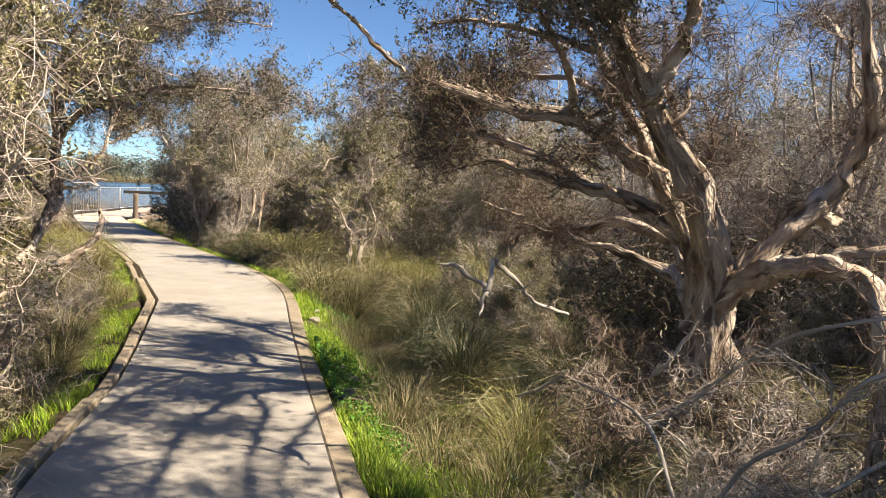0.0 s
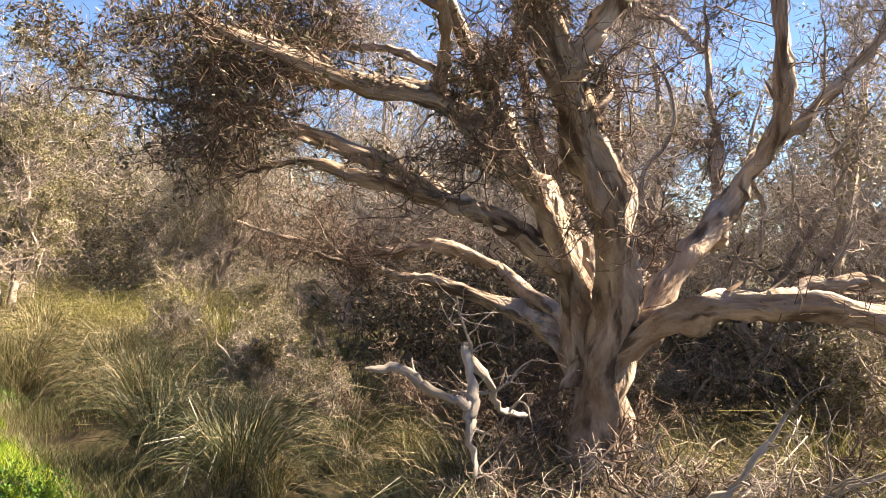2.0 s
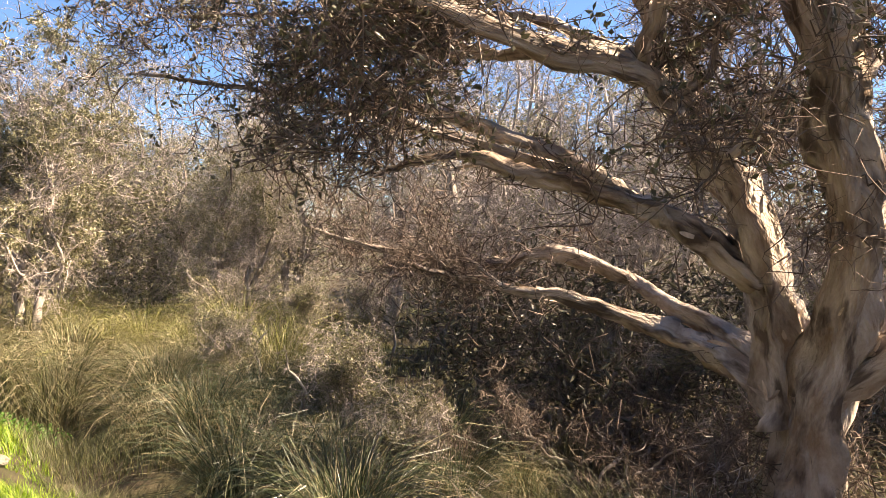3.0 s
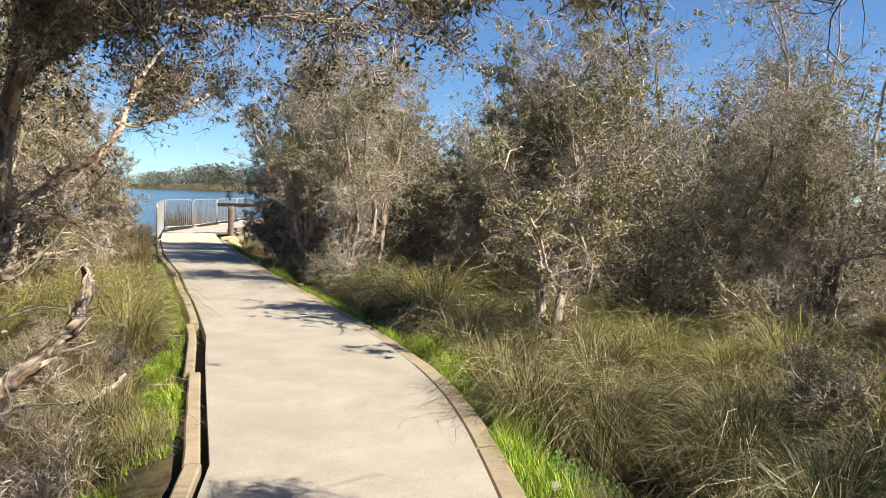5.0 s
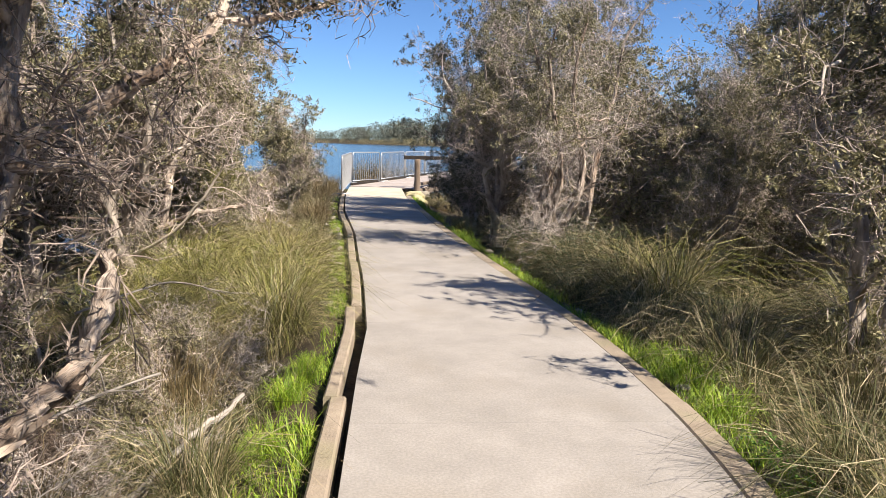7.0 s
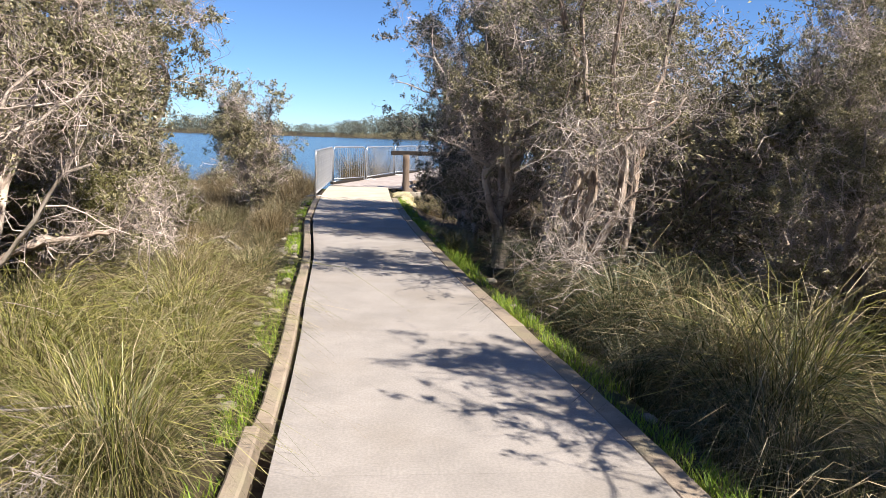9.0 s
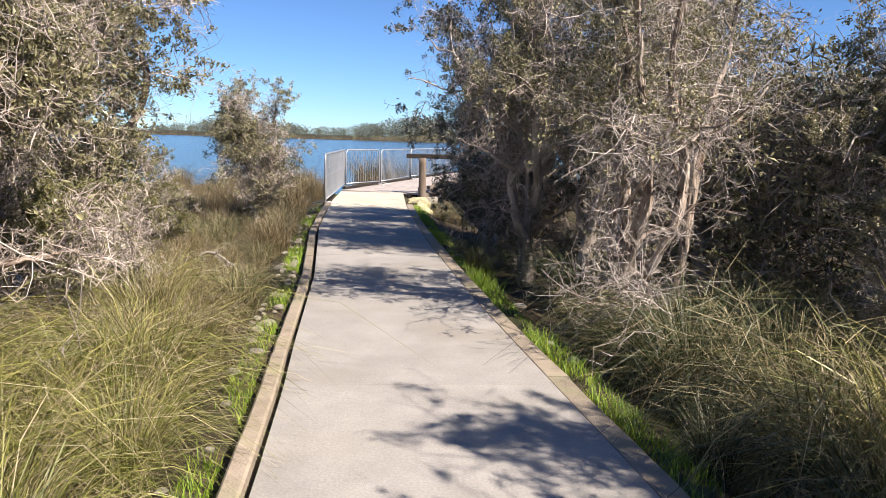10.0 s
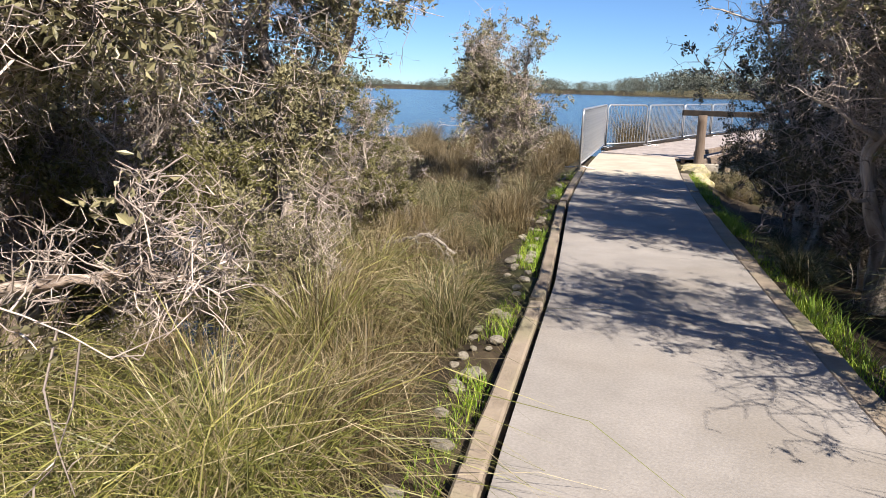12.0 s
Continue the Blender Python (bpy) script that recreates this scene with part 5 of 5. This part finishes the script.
def sward(name, seed, n, x_of, y0, y1, tall, width, mat, label):
    """Short grass over a strip: x_of gives the inner and outer edge at y."""
    rng = np.random.default_rng(seed)
    y = rng.uniform(y0, y1, n)
    a, b = x_of(y)
    x = a + (b - a) * rng.uniform(0, 1, n) ** 1.5
    keep = wave(x, y, 2.6, 1.0 + seed) > -0.45
    x, y = x[keep], y[keep]
    n = len(x)
    base = np.stack([x, y, height(x, y) - 0.01], -1)
    az = rng.uniform(0, 2 * np.pi, n)
    o = np.stack([np.cos(az), np.sin(az), np.zeros(n)], -1)
    H = tall * rng.uniform(0.4, 1.1, n) * (0.75 + 0.35 * wave(x, y, 1.7, 3.0))
    f = np.linspace(0, 1, 4)
    P = base[:, None] + o[:, None] * (H[:, None] * 0.7 * f ** 2)[:, :, None] + np.array([0, 0, 1.0]) * (H[:, None] * f)[:, :, None]
    side = np.stack([-o[:, 1], o[:, 0], np.zeros(n)], -1)
    Wd = width * rng.uniform(0.6, 1.2, n)[:, None] * (1 - f * 0.9)
    return tagged(new(name, as_mesh(name, *ribbons(P, side, Wd), mat, False)), label, "grass", kind="stuff")


sward("grass_verge", 91, 17000, lambda y: (edge_right(y) + 0.02, edge_right(y) + 0.55), -10.5, -0.2, 0.15, 0.0042, GRASS, "bright green grass verge along the sunlit kerb")
sward("grass_verge", 92, 9000, lambda y: (edge_right(y) + 0.02, edge_right(y) + 0.28), -0.2, 17, 0.15, 0.0036, GRASS, "narrow green grass strip along the shaded kerb")
sward("grass_verge", 93, 11000, lambda y: (edge_left(y) - 0.18, edge_left(y) - 0.60), -9.5, 1.9, 0.12, 0.004, GRASS, "bright green grass verge beside the kerb boards")
sward("grass_verge", 94, 6000, lambda y: (edge_left(y) - 0.18, edge_left(y) - 0.38), 1.9, 16, 0.11, 0.0036, GRASS, "thin green weeds along the kerb boards")
sward("marsh_grass", 95, 42000, lambda y: (edge_right(y) + 0.45, edge_right(y) + 3.4), -9.5, 4.5, 0.28, 0.0026, SEDGE, "olive and straw marsh grass on the low bank")
sward("marsh_grass", 96, 14000, lambda y: (edge_left(y) - 0.5, edge_left(y) - 2.2), -9.5, 4.5, 0.24, 0.0024, SEDGE, "dry straw and olive marsh grass on the bank")
sward("marsh_grass", 97, 14000, lambda y: (edge_left(y) - 0.6, edge_left(y) - 5.0), 4.5, 22, 0.30, 0.003, SEDGE_BROWN, "brown rushes thinly covering the wet bank")


sward("marsh_grass", 98, 17000, lambda y: (edge_right(y) + 3.0, edge_right(y) + 8.5), -9, 9, 0.42, 0.006, SEDGE, "straw and olive marsh grass under the thicket")
sward("marsh_grass", 99, 9000, lambda y: (edge_left(y) - 2.0, edge_left(y) - 6.0), -9, 6, 0.36, 0.006, SEDGE, "dry marsh grass under the lakeside trees")


def weeds(seed, n, x0, x1, y0, y1, label):
    """Low broad-leaved herbs."""
    rng = np.random.default_rng(seed)
    x, y = rng.uniform(x0, x1, n), rng.uniform(y0, y1, n)
    x = np.maximum(x, edge_right(y) + 0.05)
    C = np.stack([x, y, height(x, y) + rng.uniform(0.02, 0.16, n)], -1)
    D = unit(sphere_dirs(rng, n) * np.array([1, 1, 0.5]))
    return tagged(new("weed_patch", as_mesh("weed_patch", *leaf_faces(C, D, rng.uniform(0.015, 0.035, n), rng.uniform(0.007, 0.014, n), rng), HERB, False)), label, "weeds", kind="stuff")


weeds(101, 3500, 0.3, 1.3, -7.0, -4.2, "fresh green low herbs between grass and sedge")
weeds(102, 1600, 1.75, 2.3, -1.6, 0.4, "fresh green herbs beside the kerb")

# ---- stones beside the kerb ----


def stone_mesh(seed):
    rng = np.random.default_rng(seed)
    bm = bmesh.new()
    bmesh.ops.create_icosphere(bm, subdivisions=2, radius=1.0)
    o = rng.uniform(0, 9, 3)
    for v in bm.verts:
        k = 1 + 0.35 * noise.noise(v.co * 1.3 + Vector(o)) + 0.12 * noise.noise(v.co * 4 + Vector(o))
        v.co = Vector((v.co.x * 1.2, v.co.y * 0.9, v.co.z * 0.6)) * k
    me = bpy.data.meshes.new("stone")
    bm.to_mesh(me)
    bm.free()
    me.materials.append(STONE)
    return me


stones = [stone_mesh(s) for s in range(4)]
for i in range(70):
    y = rng.uniform(3.2, 16.5)
    x = float(edge_left(y)) - 0.24 - abs(rng.normal()) * 0.10
    s = rng.uniform(0.02, 0.052)
    ob = new("stone", stones[i % 4])
    ob.matrix_world = pose(x, y, float(height(x, y)) + s * 0.35, 0, 0, rng.uniform(0, 360)) @ Matrix.Scale(s, 4)
    tagged(ob, "rough pale limestone lump beside the kerb boards", "stone", "limestone rubble")
for i in range(16):
    y = rng.uniform(-6.5, 12)
    x = float(edge_right(y)) + 0.10 + abs(rng.normal()) * 0.12
    s = rng.uniform(0.03, 0.07)
    ob = new("stone", stones[i % 4])
    ob.matrix_world = pose(x, y, float(height(x, y)) + s * 0.35, 0, 0, rng.uniform(0, 360)) @ Matrix.Scale(s, 4)
    tagged(ob, "mossy limestone lump half sunk beside the kerb", "stone", "limestone rubble")
for x, y, s in [(0.98, 17.3, 0.22), (1.02, 18.1, 0.26), (1.0, 18.9, 0.24), (1.05, 16.7, 0.16)]:
    rock = stones[int(y) % 4].copy()
    rock.materials[0] = LICHEN_STONE
    ob = new("boulder", rock)
    ob.matrix_world = pose(x + 0.08, y, -0.14, 0, 0, y * 77) @ Matrix.Scale(s, 4)
    tagged(ob, "lichen-yellow limestone boulder at the path end", "boulder", "boulders by the boardwalk")

# ---- far side of the lake ----


def far_woods(name, seed, n, x0, x1, y0, y1, h0, h1, mat, label, zb=0.0, per=46, leaf=1.0):
    """Crowns of coarse leaf clumps, far across the water."""
    rng = np.random.default_rng(seed)
    VV, FF, o = [], [], 0
    for i in range(n):
        x, y = rng.uniform(x0, x1), rng.uniform(y0, y1)
        h = rng.uniform(h0, h1) * (0.8 + 0.3 * math.sin(x * 0.05) + 0.25 * math.sin(x * 0.021 + 1))
        r = h * rng.uniform(0.35, 0.7)
        d = sphere_dirs(rng, per) * rng.uniform(0.3, 1.0, (per, 1)) ** 0.5
        c = np.array([x, y, zb + h * 0.5]) + d * np.array([r, r, h * 0.5])
        V, F = leaf_faces(c, sphere_dirs(rng, per), rng.uniform(0.22, 0.42, per) * h * 0.36 * leaf, rng.uniform(0.13, 0.22, per) * h * 0.36 * leaf, rng)
        VV.append(V)
        FF.append(F + o)
        o += len(V)
    return tagged(new(name, as_mesh(name, np.concatenate(VV), np.concatenate(FF), mat, False)), label, "woodland", kind="stuff")


far_woods("far_woods", 111, 420, -210, 70, 420, 470, 7, 13, HAZY_LEAF, "low grey-green bushland along the far shore, distance haze mixed into its colour", 0.5, 170, 0.55)
far_woods("far_woods", 114, 260, 70, 330, 420, 470, 7, 13, HAZY_LEAF, "low grey-green bushland along the far shore, distance haze mixed into its colour", 0.5, 50)
far_woods("far_woods", 115, 120, -330, -210, 420, 470, 7, 13, HAZY_LEAF, "low grey-green bushland along the far shore, distance haze mixed into its colour", 0.5, 50)
far_woods("far_reeds", 112, 700, -330, 330, 392, 418, 2.0, 3.6, FAR_REED, "pale reed margin under the far bushland", -0.4)
sward("reed_island", 113, 7000, lambda y: (-0.9 + 0 * y, 2.7 + 0 * y), 29.5, 33.5, 1.9, 0.012, SEDGE_BROWN, "brown reed bed standing in the lake behind the barriers")
